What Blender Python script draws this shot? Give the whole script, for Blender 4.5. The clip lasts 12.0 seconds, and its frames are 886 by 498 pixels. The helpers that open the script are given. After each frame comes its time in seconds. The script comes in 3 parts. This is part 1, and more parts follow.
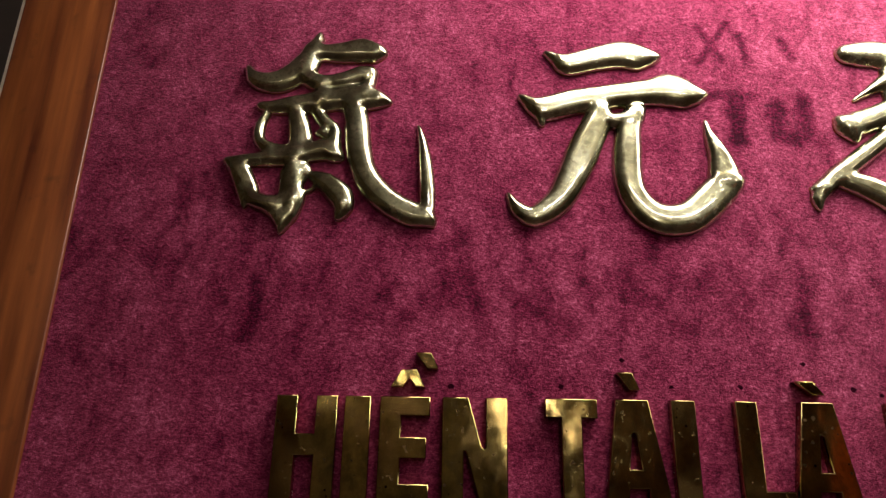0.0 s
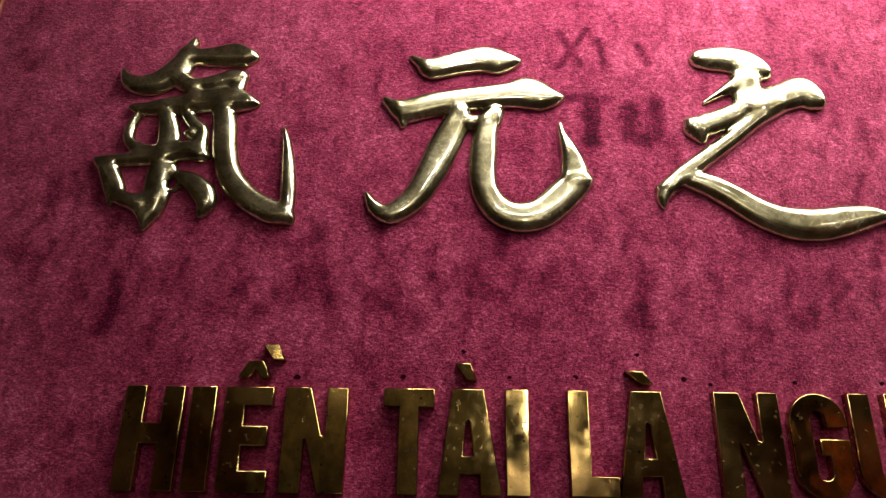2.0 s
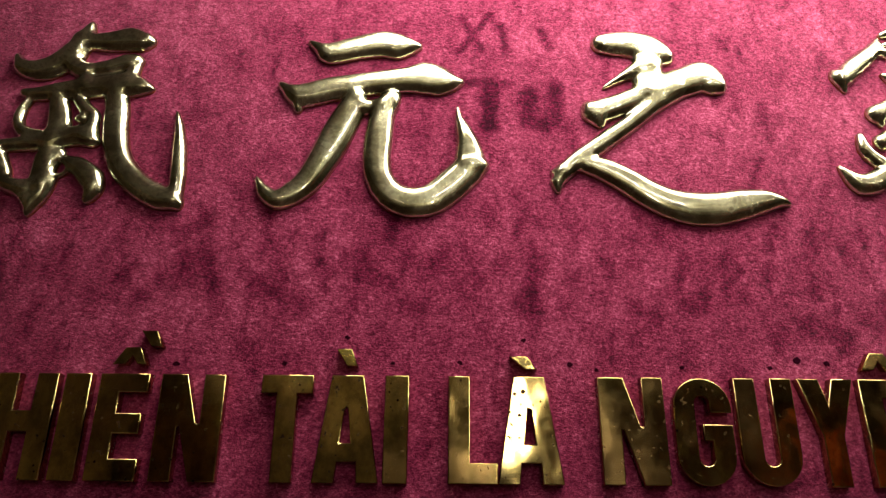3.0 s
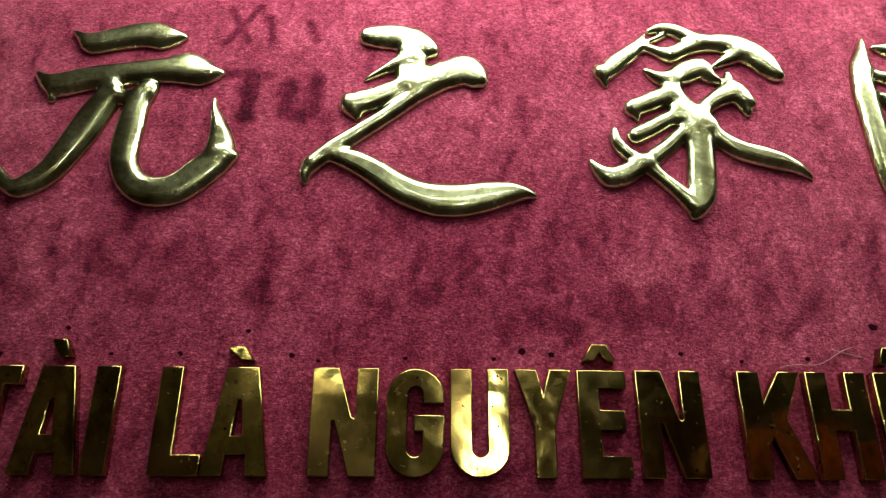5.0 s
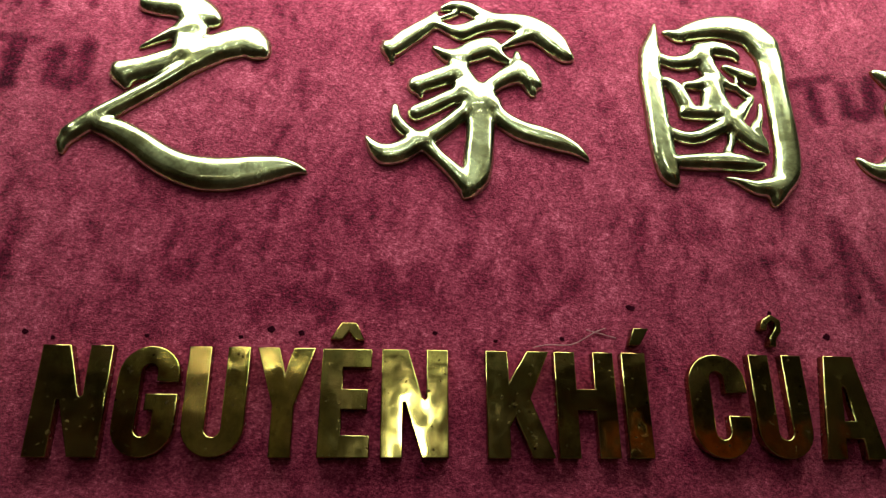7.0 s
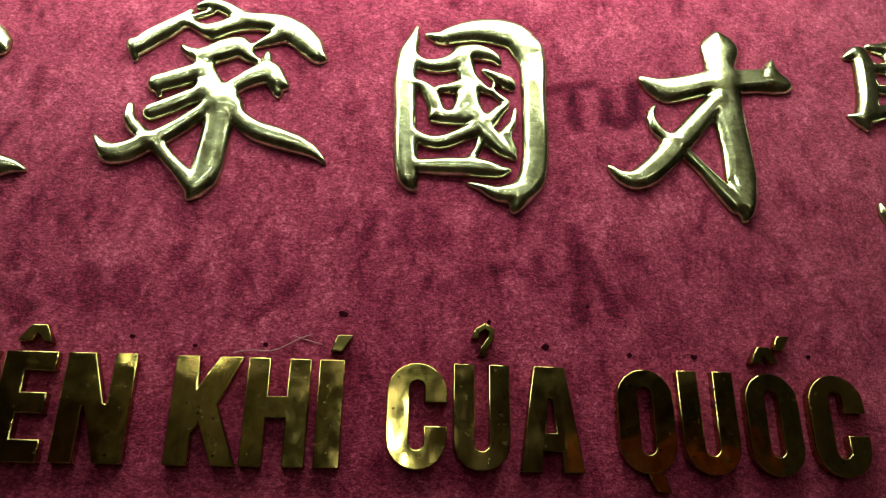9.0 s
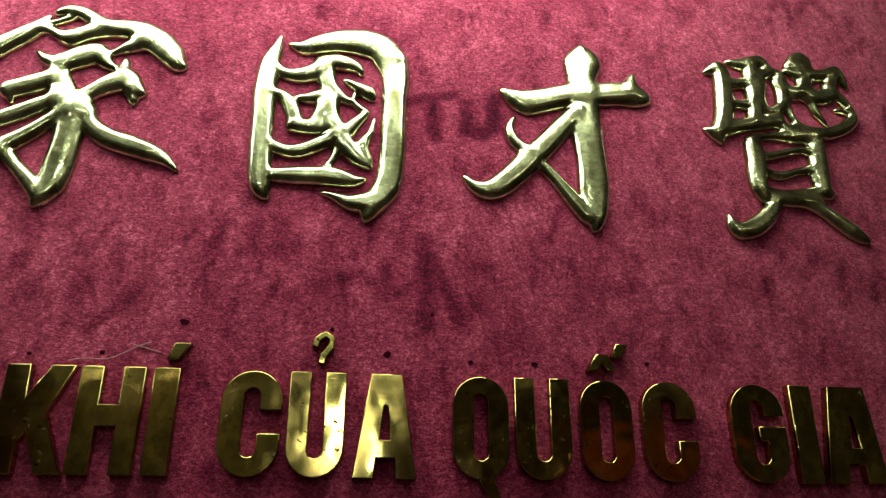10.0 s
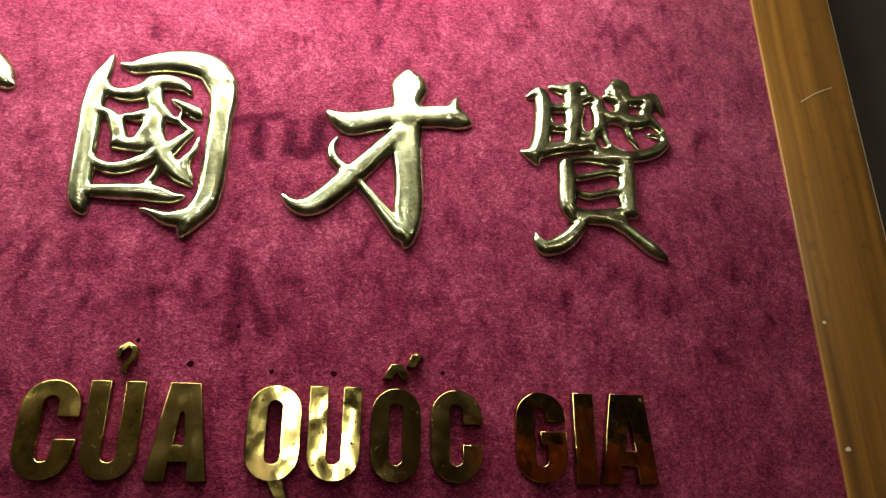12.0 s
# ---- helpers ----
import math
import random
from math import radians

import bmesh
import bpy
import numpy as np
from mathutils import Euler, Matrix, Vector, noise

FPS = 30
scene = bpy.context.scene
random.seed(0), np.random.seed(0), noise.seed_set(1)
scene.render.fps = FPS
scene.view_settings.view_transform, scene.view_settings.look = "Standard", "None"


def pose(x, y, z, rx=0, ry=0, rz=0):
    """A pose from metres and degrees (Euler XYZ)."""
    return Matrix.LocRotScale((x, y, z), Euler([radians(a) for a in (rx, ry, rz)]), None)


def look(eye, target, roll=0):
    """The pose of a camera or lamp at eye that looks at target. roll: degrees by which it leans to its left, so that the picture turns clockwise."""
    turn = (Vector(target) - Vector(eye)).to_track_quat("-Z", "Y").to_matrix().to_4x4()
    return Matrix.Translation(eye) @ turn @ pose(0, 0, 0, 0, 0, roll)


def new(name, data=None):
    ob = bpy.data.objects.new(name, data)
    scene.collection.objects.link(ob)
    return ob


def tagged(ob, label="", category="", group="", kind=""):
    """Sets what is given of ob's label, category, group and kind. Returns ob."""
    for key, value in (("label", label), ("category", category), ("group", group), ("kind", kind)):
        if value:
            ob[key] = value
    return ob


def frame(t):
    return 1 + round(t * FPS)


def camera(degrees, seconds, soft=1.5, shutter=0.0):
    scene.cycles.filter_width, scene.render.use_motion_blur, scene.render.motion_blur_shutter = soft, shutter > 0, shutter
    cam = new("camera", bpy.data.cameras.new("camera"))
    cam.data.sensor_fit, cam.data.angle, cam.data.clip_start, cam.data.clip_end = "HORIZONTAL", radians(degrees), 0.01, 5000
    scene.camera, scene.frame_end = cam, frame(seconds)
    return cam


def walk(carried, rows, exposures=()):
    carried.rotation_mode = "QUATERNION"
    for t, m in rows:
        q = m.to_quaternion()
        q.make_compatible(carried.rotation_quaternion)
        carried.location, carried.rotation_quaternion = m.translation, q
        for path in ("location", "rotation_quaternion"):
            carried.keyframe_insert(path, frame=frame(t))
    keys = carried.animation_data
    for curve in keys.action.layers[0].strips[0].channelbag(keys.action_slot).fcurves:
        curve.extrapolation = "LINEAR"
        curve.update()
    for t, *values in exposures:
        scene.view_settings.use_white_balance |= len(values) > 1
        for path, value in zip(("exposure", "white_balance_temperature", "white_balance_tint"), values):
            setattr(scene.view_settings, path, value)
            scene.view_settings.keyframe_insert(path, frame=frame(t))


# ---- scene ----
cam = camera(65.6, 12.0, soft=1.35)
PATH = [
    (0, (0.419, -0.683, 1.434), (0.38, 1.202, 2.099), 1.0),
    (0.5, (0.449, -0.681, 1.426), (0.417, 1.199, 2.109), 0.9),
    (1, (0.481, -0.683, 1.423), (0.459, 1.197, 2.106), 0.8),
    (1.5, (0.52, -0.692, 1.417), (0.493, 1.186, 2.105), 0.8),
    (2, (0.57, -0.701, 1.414), (0.547, 1.175, 2.105), 0.8),
    (2.5, (0.626, -0.69, 1.403), (0.605, 1.182, 2.106), 0.7),
    (3, (0.682, -0.682, 1.399), (0.676, 1.189, 2.105), 0.5),
    (5, (0.943, -0.671, 1.383), (0.977, 1.188, 2.119), 0.3),
    (5.5, (0.998, -0.672, 1.378), (1.058, 1.187, 2.114), 0.1),
    (6, (1.054, -0.672, 1.375), (1.147, 1.189, 2.102), -0.0),
    (6.5, (1.108, -0.676, 1.376), (1.231, 1.186, 2.094), -0.2),
    (7, (1.145, -0.661, 1.375), (1.303, 1.201, 2.088), -0.2),
    (7.2, (1.17, -0.649, 1.375), (1.343, 1.217, 2.074), -0.2),
    (8.8, (1.393, -0.667, 1.38), (1.531, 1.194, 2.1), 1.0),
    (9, (1.437, -0.675, 1.383), (1.591, 1.185, 2.101), 0.8),
    (9.5, (1.526, -0.697, 1.388), (1.722, 1.158, 2.109), 0.4),
    (10, (1.571, -0.701, 1.387), (1.795, 1.15, 2.112), 0.3),
    (10.5, (1.633, -0.715, 1.387), (1.878, 1.132, 2.112), 0.2),
    (11, (1.68, -0.725, 1.388), (1.954, 1.122, 2.106), 0.1),
    (11.5, (1.708, -0.746, 1.39), (1.997, 1.098, 2.108), 0.1),
    (12, (1.748, -0.78, 1.392), (2.054, 1.063, 2.104), 0.0),
]
walk(cam, [(t, look(eye, target, roll)) for t, eye, target, roll in PATH],
     [(0, 0.15, 6550, 22), (3, 0.24, 6800, 18), (5, -0.02, 6500, -14), (7, -0.12, 6500, -22), (10, -0.10, 6500, -22), (11, 0.04, 6500, -18), (12, 0.22, 6500, -5)])

# ---- light and exposure ----
world = bpy.data.worlds.new("hall_dusk")
world.use_nodes = True
scene.world = world
world.node_tree.nodes["Background"].inputs[0].default_value = (0.02, 0.022, 0.025, 1)
world.node_tree.nodes["Background"].inputs[1].default_value = 0.3


def area_lamp(name, eye, target, size_x, size_y, watts, colour):
    lamp = bpy.data.lights.new(name, "AREA")
    lamp.shape, lamp.size, lamp.size_y, lamp.energy, lamp.color = "RECTANGLE", size_x, size_y, watts, colour
    ob = new(name, lamp)
    ob.matrix_world = look(eye, target)
    return ob


LAMP = (1.26, -0.31, 2.31)
area_lamp("panel_light", LAMP, (LAMP[0], LAMP[1] + 0.22, 2.23), 1.50, 0.42, 33, (1.0, 0.96, 0.85))
# added stand-in lamp, far off, for the glint the letters mirror
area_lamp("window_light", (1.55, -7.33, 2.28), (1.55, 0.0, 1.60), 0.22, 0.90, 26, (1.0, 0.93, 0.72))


# ---- materials ----
class Mat:
    """A small node-tree writer round one Principled shader."""

    def __init__(self, name):
        self.m = bpy.data.materials.new(name)
        self.m.use_nodes = True
        self.t = self.m.node_tree
        self.p = self.t.nodes["Principled BSDF"]
        self.co = self.t.nodes.new("ShaderNodeTexCoord").outputs["Object"]

    def node(self, kind, **values):
        n = self.t.nodes.new(kind)
        for k, v in values.items():
            n.inputs[k.replace("_", " ")].default_value = v
        return n

    def link(self, a, b):
        self.t.links.new(a, b)
        return b

    def mapped(self, scale):
        n = self.t.nodes.new("ShaderNodeMapping")
        self.link(self.co, n.inputs["Vector"])
        n.inputs["Scale"].default_value = scale
        return n.outputs[0]

    def noise(self, scale, detail=3.0, stretch=(1, 1, 1), rough=0.55):
        n = self.node("ShaderNodeTexNoise", Scale=scale, Detail=detail, Roughness=rough)
        self.link(self.mapped(stretch), n.inputs["Vector"])
        return n.outputs["Fac"]

    def ramp(self, fac, *stops):
        n = self.t.nodes.new("ShaderNodeValToRGB")
        e = n.color_ramp.elements
        while len(e) < len(stops):
            e.new(0.5)
        for el, (at, col) in zip(e, stops):
            el.position, el.color = at, (*col, 1) if len(col) == 3 else col
        self.link(fac, n.inputs[0])
        return n.outputs[0]

    def mix(self, fac, a, b, blend="MIX"):
        n = self.t.nodes.new("ShaderNodeMix")
        n.data_type, n.blend_type = "RGBA", blend
        for sock, v in ((n.inputs[0], fac), (n.inputs[6], a), (n.inputs[7], b)):
            if isinstance(v, (int, float)):
                sock.default_value = v
            elif isinstance(v, tuple):
                sock.default_value = (*v, 1)
            else:
                self.link(v, sock)
        return n.outputs[2]

    def math(self, op, a, b=0.0):
        n = self.t.nodes.new("ShaderNodeMath")
        n.operation = op
        for sock, v in zip(n.inputs, (a, b)):
            if isinstance(v, (int, float)):
                sock.default_value = v
            else:
                self.link(v, sock)
        return n.outputs[0]

    def bump(self, height, strength, distance, under=None):
        n = self.node("ShaderNodeBump", Strength=strength, Distance=distance)
        self.link(height, n.inputs["Height"])
        if under is not None:
            self.link(under, n.inputs["Normal"])
        return n.outputs[0]

    def put(self, **values):
        for k, v in values.items():
            sock = self.p.inputs[k.replace("_", " ")]
            if isinstance(v, (int, float)):
                sock.default_value = v
            elif isinstance(v, tuple):
                sock.default_value = (*v, 1)
            else:
                self.link(v, sock)
        return self.m


def velvet():
    a = Mat("crimson_velvet")
    nap = a.t.nodes.new("ShaderNodeAttribute")
    nap.attribute_name = "brushed_nap"
    pile = a.noise(450, 4, (0.76, 1, 1.12), 0.74)
    tuft = a.noise(210, 3, (0.75, 1, 1.15), 0.65)
    cloud = a.noise(26, 5, (1.1, 1, 0.8), 0.66)
    wide = a.noise(5, 3)
    smudge = a.ramp(a.noise(40, 5, (1.35, 1, 0.6), 0.62), (0.53, (0, 0, 0)), (0.70, (1, 1, 1)))
    lay = a.math("ADD", a.math("MULTIPLY", cloud, 0.55), a.math("MULTIPLY", wide, 0.30))
    lay = a.math("ADD", lay, 0.10)
    lay = a.math("SUBTRACT", lay, a.math("MULTIPLY", nap.outputs["Fac"], 0.33))
    lay = a.math("SUBTRACT", lay, a.math("MULTIPLY", smudge, 0.19))
    fleck = a.math("ADD", a.math("MULTIPLY", a.math("SUBTRACT", tuft, 0.5), 0.60), a.math("MULTIPLY", a.math("SUBTRACT", pile, 0.5), 1.35))
    tone = a.math("ADD", lay, fleck)
    colour = a.ramp(tone, (0.08, (0.024, 0.001, 0.008)), (0.38, (0.102, 0.004, 0.025)), (0.64, (0.226, 0.025, 0.070)), (1.0, (0.57, 0.140, 0.245)))
    under = a.bump(cloud, 0.2, 0.004)
    shine = a.ramp(lay, (0.16, (0.0, 0.0, 0.0)), (0.62, (0.38, 0.38, 0.38)))
    return a.put(Base_Color=colour, Roughness=0.85, Specular_IOR_Level=0.06, Sheen_Weight=shine, Sheen_Roughness=0.5,
                 Sheen_Tint=(0.87, 0.41, 0.50), Normal=a.bump(a.math("ADD", pile, a.math("MULTIPLY", tuft, 0.5)), 0.70, 0.003, under))


def cast_brass():
    a = Mat("cast_brass")
    patch, fine, pits = a.noise(34, 5, (1, 1, 1), 0.7), a.noise(190, 4, (1, 1, 1), 0.7), a.noise(150, 3)
    colour = a.ramp(patch, (0.39, (0.18, 0.165, 0.08)), (0.50, (0.33, 0.325, 0.19)), (0.62, (0.45, 0.445, 0.285)))
    tarnish = a.ramp(fine, (0.50, (0, 0, 0)), (0.60, (1, 1, 1)))
    colour = a.mix(a.math("MULTIPLY", tarnish, 0.60), colour, (0.12, 0.105, 0.05))
    rough = a.math("ADD", a.math("MULTIPLY", patch, 0.20), 0.145)
    under = a.bump(a.noise(26, 2), 0.03, 0.002)
    return a.put(Base_Color=colour, Metallic=1.0, Roughness=rough, Coat_Weight=1.0, Coat_Roughness=0.025, Coat_IOR=1.8, Normal=a.bump(pits, 0.03, 0.001, under))


def plate_brass():
    a = Mat("plate_brass")
    info = a.t.nodes.new("ShaderNodeObjectInfo")
    shift = a.t.nodes.new("ShaderNodeVectorMath")
    a.link(a.co, shift.inputs[0])
    a.link(a.math("MULTIPLY", info.outputs["Random"], 9.0), shift.inputs[1])
    a.co = shift.outputs[0]
    patch, spots = a.noise(30, 5, (1, 1, 0.8), 0.65), a.noise(190, 1.0)
    brushed = a.noise(60, 3, (1, 1, 9))
    colour = a.ramp(patch, (0.36, (0.16, 0.12, 0.05)), (0.50, (0.36, 0.275, 0.10)), (0.64, (0.58, 0.45, 0.16)))
    tone = a.math("ADD", a.math("MULTIPLY", info.outputs["Random"], 0.5), 0.0)
    colour = a.mix(tone, colour, (0.34, 0.29, 0.12))
    grime = a.ramp(a.noise(120, 5, (1, 1, 0.7), 0.7), (0.46, (0, 0, 0)), (0.66, (1, 1, 1)))
    colour = a.mix(a.math("MULTIPLY", grime, 0.55), colour, (0.15, 0.105, 0.045))
    dots = a.node("ShaderNodeTexVoronoi", Scale=85.0)
    a.link(a.co, dots.inputs["Vector"])
    dot = a.ramp(dots.outputs["Distance"], (0.09, (1, 1, 1)), (0.13, (0, 0, 0)))
    some = a.ramp(a.noise(28, 2), (0.50, (0, 0, 0)), (0.54, (1, 1, 1)))
    colour = a.mix(a.math("MULTIPLY", dot, some), colour, (0.03, 0.018, 0.008))
    pit = a.ramp(spots, (0.265, (1, 1, 1)), (0.300, (0, 0, 0)))
    colour = a.mix(pit, colour, (0.035, 0.02, 0.01))
    rough = a.math("ADD", a.math("MULTIPLY", patch, 0.05), a.math("MULTIPLY", pit, 0.3))
    rough = a.math("ADD", rough, a.math("MULTIPLY", info.outputs["Random"], 0.03))
    haze = a.ramp(a.noise(19, 4, (1, 1, 0.8), 0.65), (0.46, (0, 0, 0)), (0.62, (1, 1, 1)))
    rough = a.math("ADD", rough, a.math("MULTIPLY", haze, 0.09))
    rough = a.math("ADD", rough, a.math("MULTIPLY", grime, 0.05))
    colour = a.mix(a.math("MULTIPLY", haze, 0.60), colour, (0.30, 0.185, 0.075))
    under = a.bump(a.noise(16, 2), 0.38, 0.0035)
    return a.put(Base_Color=colour, Metallic=1.0, Roughness=a.math("ADD", rough, 0.015), Normal=a.bump(brushed, 0.015, 0.0005, under))


def varnished_wood(name, dark, light, run, coat=0.35):
    a = Mat(name)
    grain = a.noise(9, 5, run, 0.6)
    streak = a.noise(3.0, 3, tuple(1 + (v - 1) * 1.6 for v in run))
    colour = a.ramp(a.math("ADD", a.math("MULTIPLY", grain, 0.55), a.math("MULTIPLY", streak, 0.45)), (0.36, dark), (0.64, light))
    wear = a.ramp(a.noise(38, 4), (0.30, (1, 1, 1)), (0.40, (0, 0, 0)))
    return a.put(Base_Color=a.mix(a.math("MULTIPLY", wear, 0.35), colour, tuple(v * 0.45 for v in dark)), Coat_Weight=coat, Coat_Roughness=0.16,
                 Roughness=a.math("ADD", a.math("MULTIPLY", grain, 0.2), 0.32), Normal=a.bump(grain, 0.12, 0.001))


def plain(name, low, high, scale, rough, emission=0.0, metal=0.0, gloss=0.5):
    a = Mat(name)
    n = a.noise(scale, 5)
    a.put(Base_Color=a.ramp(n, (0.3, low), (0.7, high)), Roughness=rough, Metallic=metal, Specular_IOR_Level=gloss, Normal=a.bump(n, 0.15, 0.003))
    if emission:
        a.put(Emission_Color=high, Emission_Strength=emission)
    return a.m


VELVET, CAST, PLATE = velvet(), cast_brass(), plate_brass()
RIM = plain("brown_brass_edge", (0.22, 0.11, 0.03), (0.52, 0.31, 0.10), 90, 0.3, metal=1.0)
UPRIGHT = varnished_wood("varnished_wood_upright", (0.10, 0.020, 0.005), (0.31, 0.090, 0.018), (7, 7, 0.5))
GOLDEN = varnished_wood("golden_varnished_wood", (0.10, 0.040, 0.008), (0.27, 0.118, 0.020), (9, 9, 0.35), 0.10)
LEVEL = varnished_wood("varnished_wood_level", (0.09, 0.022, 0.006), (0.29, 0.098, 0.020), (0.5, 7, 7))
SCREEN_ORANGE = plain("screen_orange", (0.34, 0.065, 0.018), (0.50, 0.13, 0.035), 6, 0.35)
PLASTER = plain("ceiling_plaster", (0.72, 0.75, 0.67), (0.80, 0.82, 0.75), 3, 0.85)
DARK_WALL = plain("dark_wall", (0.030, 0.022, 0.018), (0.055, 0.040, 0.032), 3, 0.7)
BROWN_WALL = plain("brown_wall", (0.10, 0.085, 0.055), (0.20, 0.17, 0.11), 2, 0.7)
PALE_WALL = plain("pale_wall", (0.17, 0.135, 0.085), (0.30, 0.25, 0.16), 1.6, 0.8)
TAN_WALL = plain("tan_wall", (0.26, 0.19, 0.10), (0.42, 0.32, 0.18), 2, 0.7)
FLOOR_TILE = plain("floor_tile", (0.10, 0.055, 0.035), (0.16, 0.09, 0.06), 4, 0.5)
ENAMEL = plain("lamp_enamel", (0.7, 0.7, 0.68), (0.8, 0.8, 0.78), 20, 0.4)
DARK_WOOD = varnished_wood("dark_wood", (0.09, 0.042, 0.018), (0.24, 0.11, 0.045), (7, 7, 0.5))
DIM_TUBE = plain("dim_fill_tube", (1.0, 0.86, 0.62), (1.0, 0.86, 0.62), 2, 0.4, 38.0)
TUBE = plain("glowing_tube", (1.0, 0.98, 0.90), (1.0, 0.98, 0.90), 2, 0.4, 65.0)
HOLE = plain("dark_hole", (0.010, 0.001, 0.004), (0.028, 0.003, 0.010), 300, 1.0, gloss=0.0)
CHIP = plain("chipped_varnish", (0.55, 0.47, 0.36), (0.75, 0.68, 0.55), 200, 0.8)
PALE_STRIP = plain("pale_strip", (0.62, 0.56, 0.44), (0.78, 0.73, 0.62), 60, 0.4)
THREAD = plain("pale_thread", (0.22, 0.10, 0.13), (0.36, 0.19, 0.22), 200, 0.9)


# ---- building helpers ----
def part(name, bm, material, parent=None, label=""):
    me = bpy.data.meshes.new(name)
    bm.to_mesh(me)
    bm.free()
    me.materials.append(material)
    ob = new(name, me)
    if parent:
        ob.parent = parent
    return tagged(ob, label)


def block(a, b, bevel=0.0, segments=2):
    bm = bmesh.new()
    bmesh.ops.create_cube(bm, size=1)
    for v in bm.verts:
        v.co = [(a[i] + b[i]) / 2 + v.co[i] * (b[i] - a[i]) for i in range(3)]
    if bevel:
        bmesh.ops.bevel(bm, geom=bm.edges[:], offset=bevel, segments=segments, affect="EDGES", profile=0.5)
    return bm


def rod(a, b, radius, sides=12):
    a, b = Vector(a), Vector(b)
    bm = bmesh.new()
    bmesh.ops.create_cone(bm, cap_ends=True, segments=sides, radius1=radius, radius2=radius, depth=(b - a).length)
    turn = (b - a).to_track_quat("Z", "Y").to_matrix().to_4x4()
    bmesh.ops.transform(bm, matrix=Matrix.Translation((a + b) / 2) @ turn, verts=bm.verts)
    return bm


def setting(name, a, b, material, label):
    ob = part(name, block(a, b), material)
    return tagged(ob, label, name.split("_")[0], kind="structure")


# ---- the hall that closes the place ----
setting("wall_north", (-3.0, 0.055, 0.0), (5.5, 0.20, 3.05), DARK_WALL, "dark painted wall behind the framed board")
setting("wall_south", (-3.0, -7.60, 0.0), (5.5, -7.45, 3.05), PALE_WALL, "pale olive plaster wall of the hall")
setting("wall_west", (-3.15, -7.60, 0.0), (-3.0, 0.20, 3.05), TAN_WALL, "dim tan side wall of the hall")
setting("wall_east", (5.5, -7.60, 0.0), (5.65, 0.20, 3.05), BROWN_WALL, "dim brown side wall of the hall")
setting("floor", (-3.15, -7.60, -0.12), (5.65, 0.20, 0.0), FLOOR_TILE, "dark red brick-tile floor of the hall")
setting("ceiling", (-3.15, -7.60, 3.05), (5.65, 0.20, 3.17), PLASTER, "pale greenish plaster ceiling of the hall")


def reflection_screen(x, y, w, h):
    """An unseen orange-brown screen of four leaves, added to tint the letters' reflections."""
    base = new("orange_reflector")
    base.location = (x, y, 0)
    tagged(base, "unseen orange-brown screen added for letter reflections", "screen")
    for k in range(4):
        dy = 0.12 * (k % 2)
        leaf = block((k * w / 4 + 0.006, dy, 0.08), ((k + 1) * w / 4 - 0.006, dy + 0.035, h), 0.006)
        leaf_ob = part("leaf", leaf, SCREEN_ORANGE, base)
        part("inset_panel", block((k * w / 4 + 0.06, dy + 0.036, 0.25), ((k + 1) * w / 4 - 0.06, dy + 0.046, h - 0.12), 0.004), SCREEN_ORANGE, leaf_ob)
        part("foot", block((k * w / 4 + 0.02, dy - 0.02, 0.0), ((k + 1) * w / 4 - 0.02, dy + 0.06, 0.078), 0.006), DARK_WOOD, base)
    return base


reflection_screen(2.75, -3.75, 1.25, 1.88)


# an unseen tube lamp, added as fill to brighten what the brass mirrors
def tube_fixture(x, y, z, length, half=0.05):
    base = new("fill_lamp")
    base.location = (x, y, z)
    tagged(base, "unseen white tube lamp added as fill under the ceiling", "lamp", "ceiling lamps")
    part("housing", block((-length / 2, -half, 0.035), (length / 2, half, 0.085), 0.005), ENAMEL, base)
    for s in (-1, 1):
        part("rod", rod((s * length * 0.35, 0, 0.085), (s * length * 0.35, 0, 3.05 - z), 0.006), ENAMEL, base)
        part("socket", block((s * length / 2 - 0.015, -0.02, -0.02), (s * length / 2 + 0.015, 0.02, 0.036), 0.004), ENAMEL, base)
    return base


wash = new("light_panel")
wash.location = LAMP
tagged(wash, "broad white light panel hung above the board", "lamp")
part("housing", block((-0.80, -0.24, 0.26), (0.80, 0.24, 0.32), 0.01), ENAMEL, wash)
for sx in (-1, 1):
    for sy in (-1, 1):
        part("rod", rod((sx * 0.60, sy * 0.10, 0.32), (sx * 0.60, sy * 0.10, 3.05 - LAMP[2]), 0.005), ENAMEL, wash)
# added fill tubes: for the ceiling, the orange screen and the far wall
for fx, fy, glow in ((1.25, -2.5, TUBE), (3.3, -3.15, DIM_TUBE), (-0.5, -6.3, DIM_TUBE)):
    f = tube_fixture(fx, fy, 2.70 if fy > -5 else 2.90, 1.2, 0.016)
    part("tube", rod((-0.58, 0, 0.0), (0.58, 0, 0.0), 0.014, 16), glow, f, "glowing white glass tube")


# unseen dark planking added on the far wall to darken what the letters mirror
def dark_reflection_panel(x, w, h):
    d = new("dark_reflection_panel")
    d.location = (x, -7.45, 0.0)
    tagged(d, "unseen dark plank panel added to darken letter reflections", "door", "doors of the far wall", "structure")
    n = 6
    for k in range(n):
        part("plank", block((k * w / n + 0.004, 0.0, 0.02), ((k + 1) * w / n - 0.004, 0.035, h), 0.005), DARK_WOOD, d)
    part("lintel", block((-0.12, 0.0, h + 0.003), (w + 0.12, 0.06, h + 0.16), 0.008), DARK_WOOD, d)
    return d


dark_reflection_panel(-2.75, 1.2, 2.35)
dark_reflection_panel(1.95, 1.3, 2.45)
dark_reflection_panel(3.55, 1.3, 2.45)
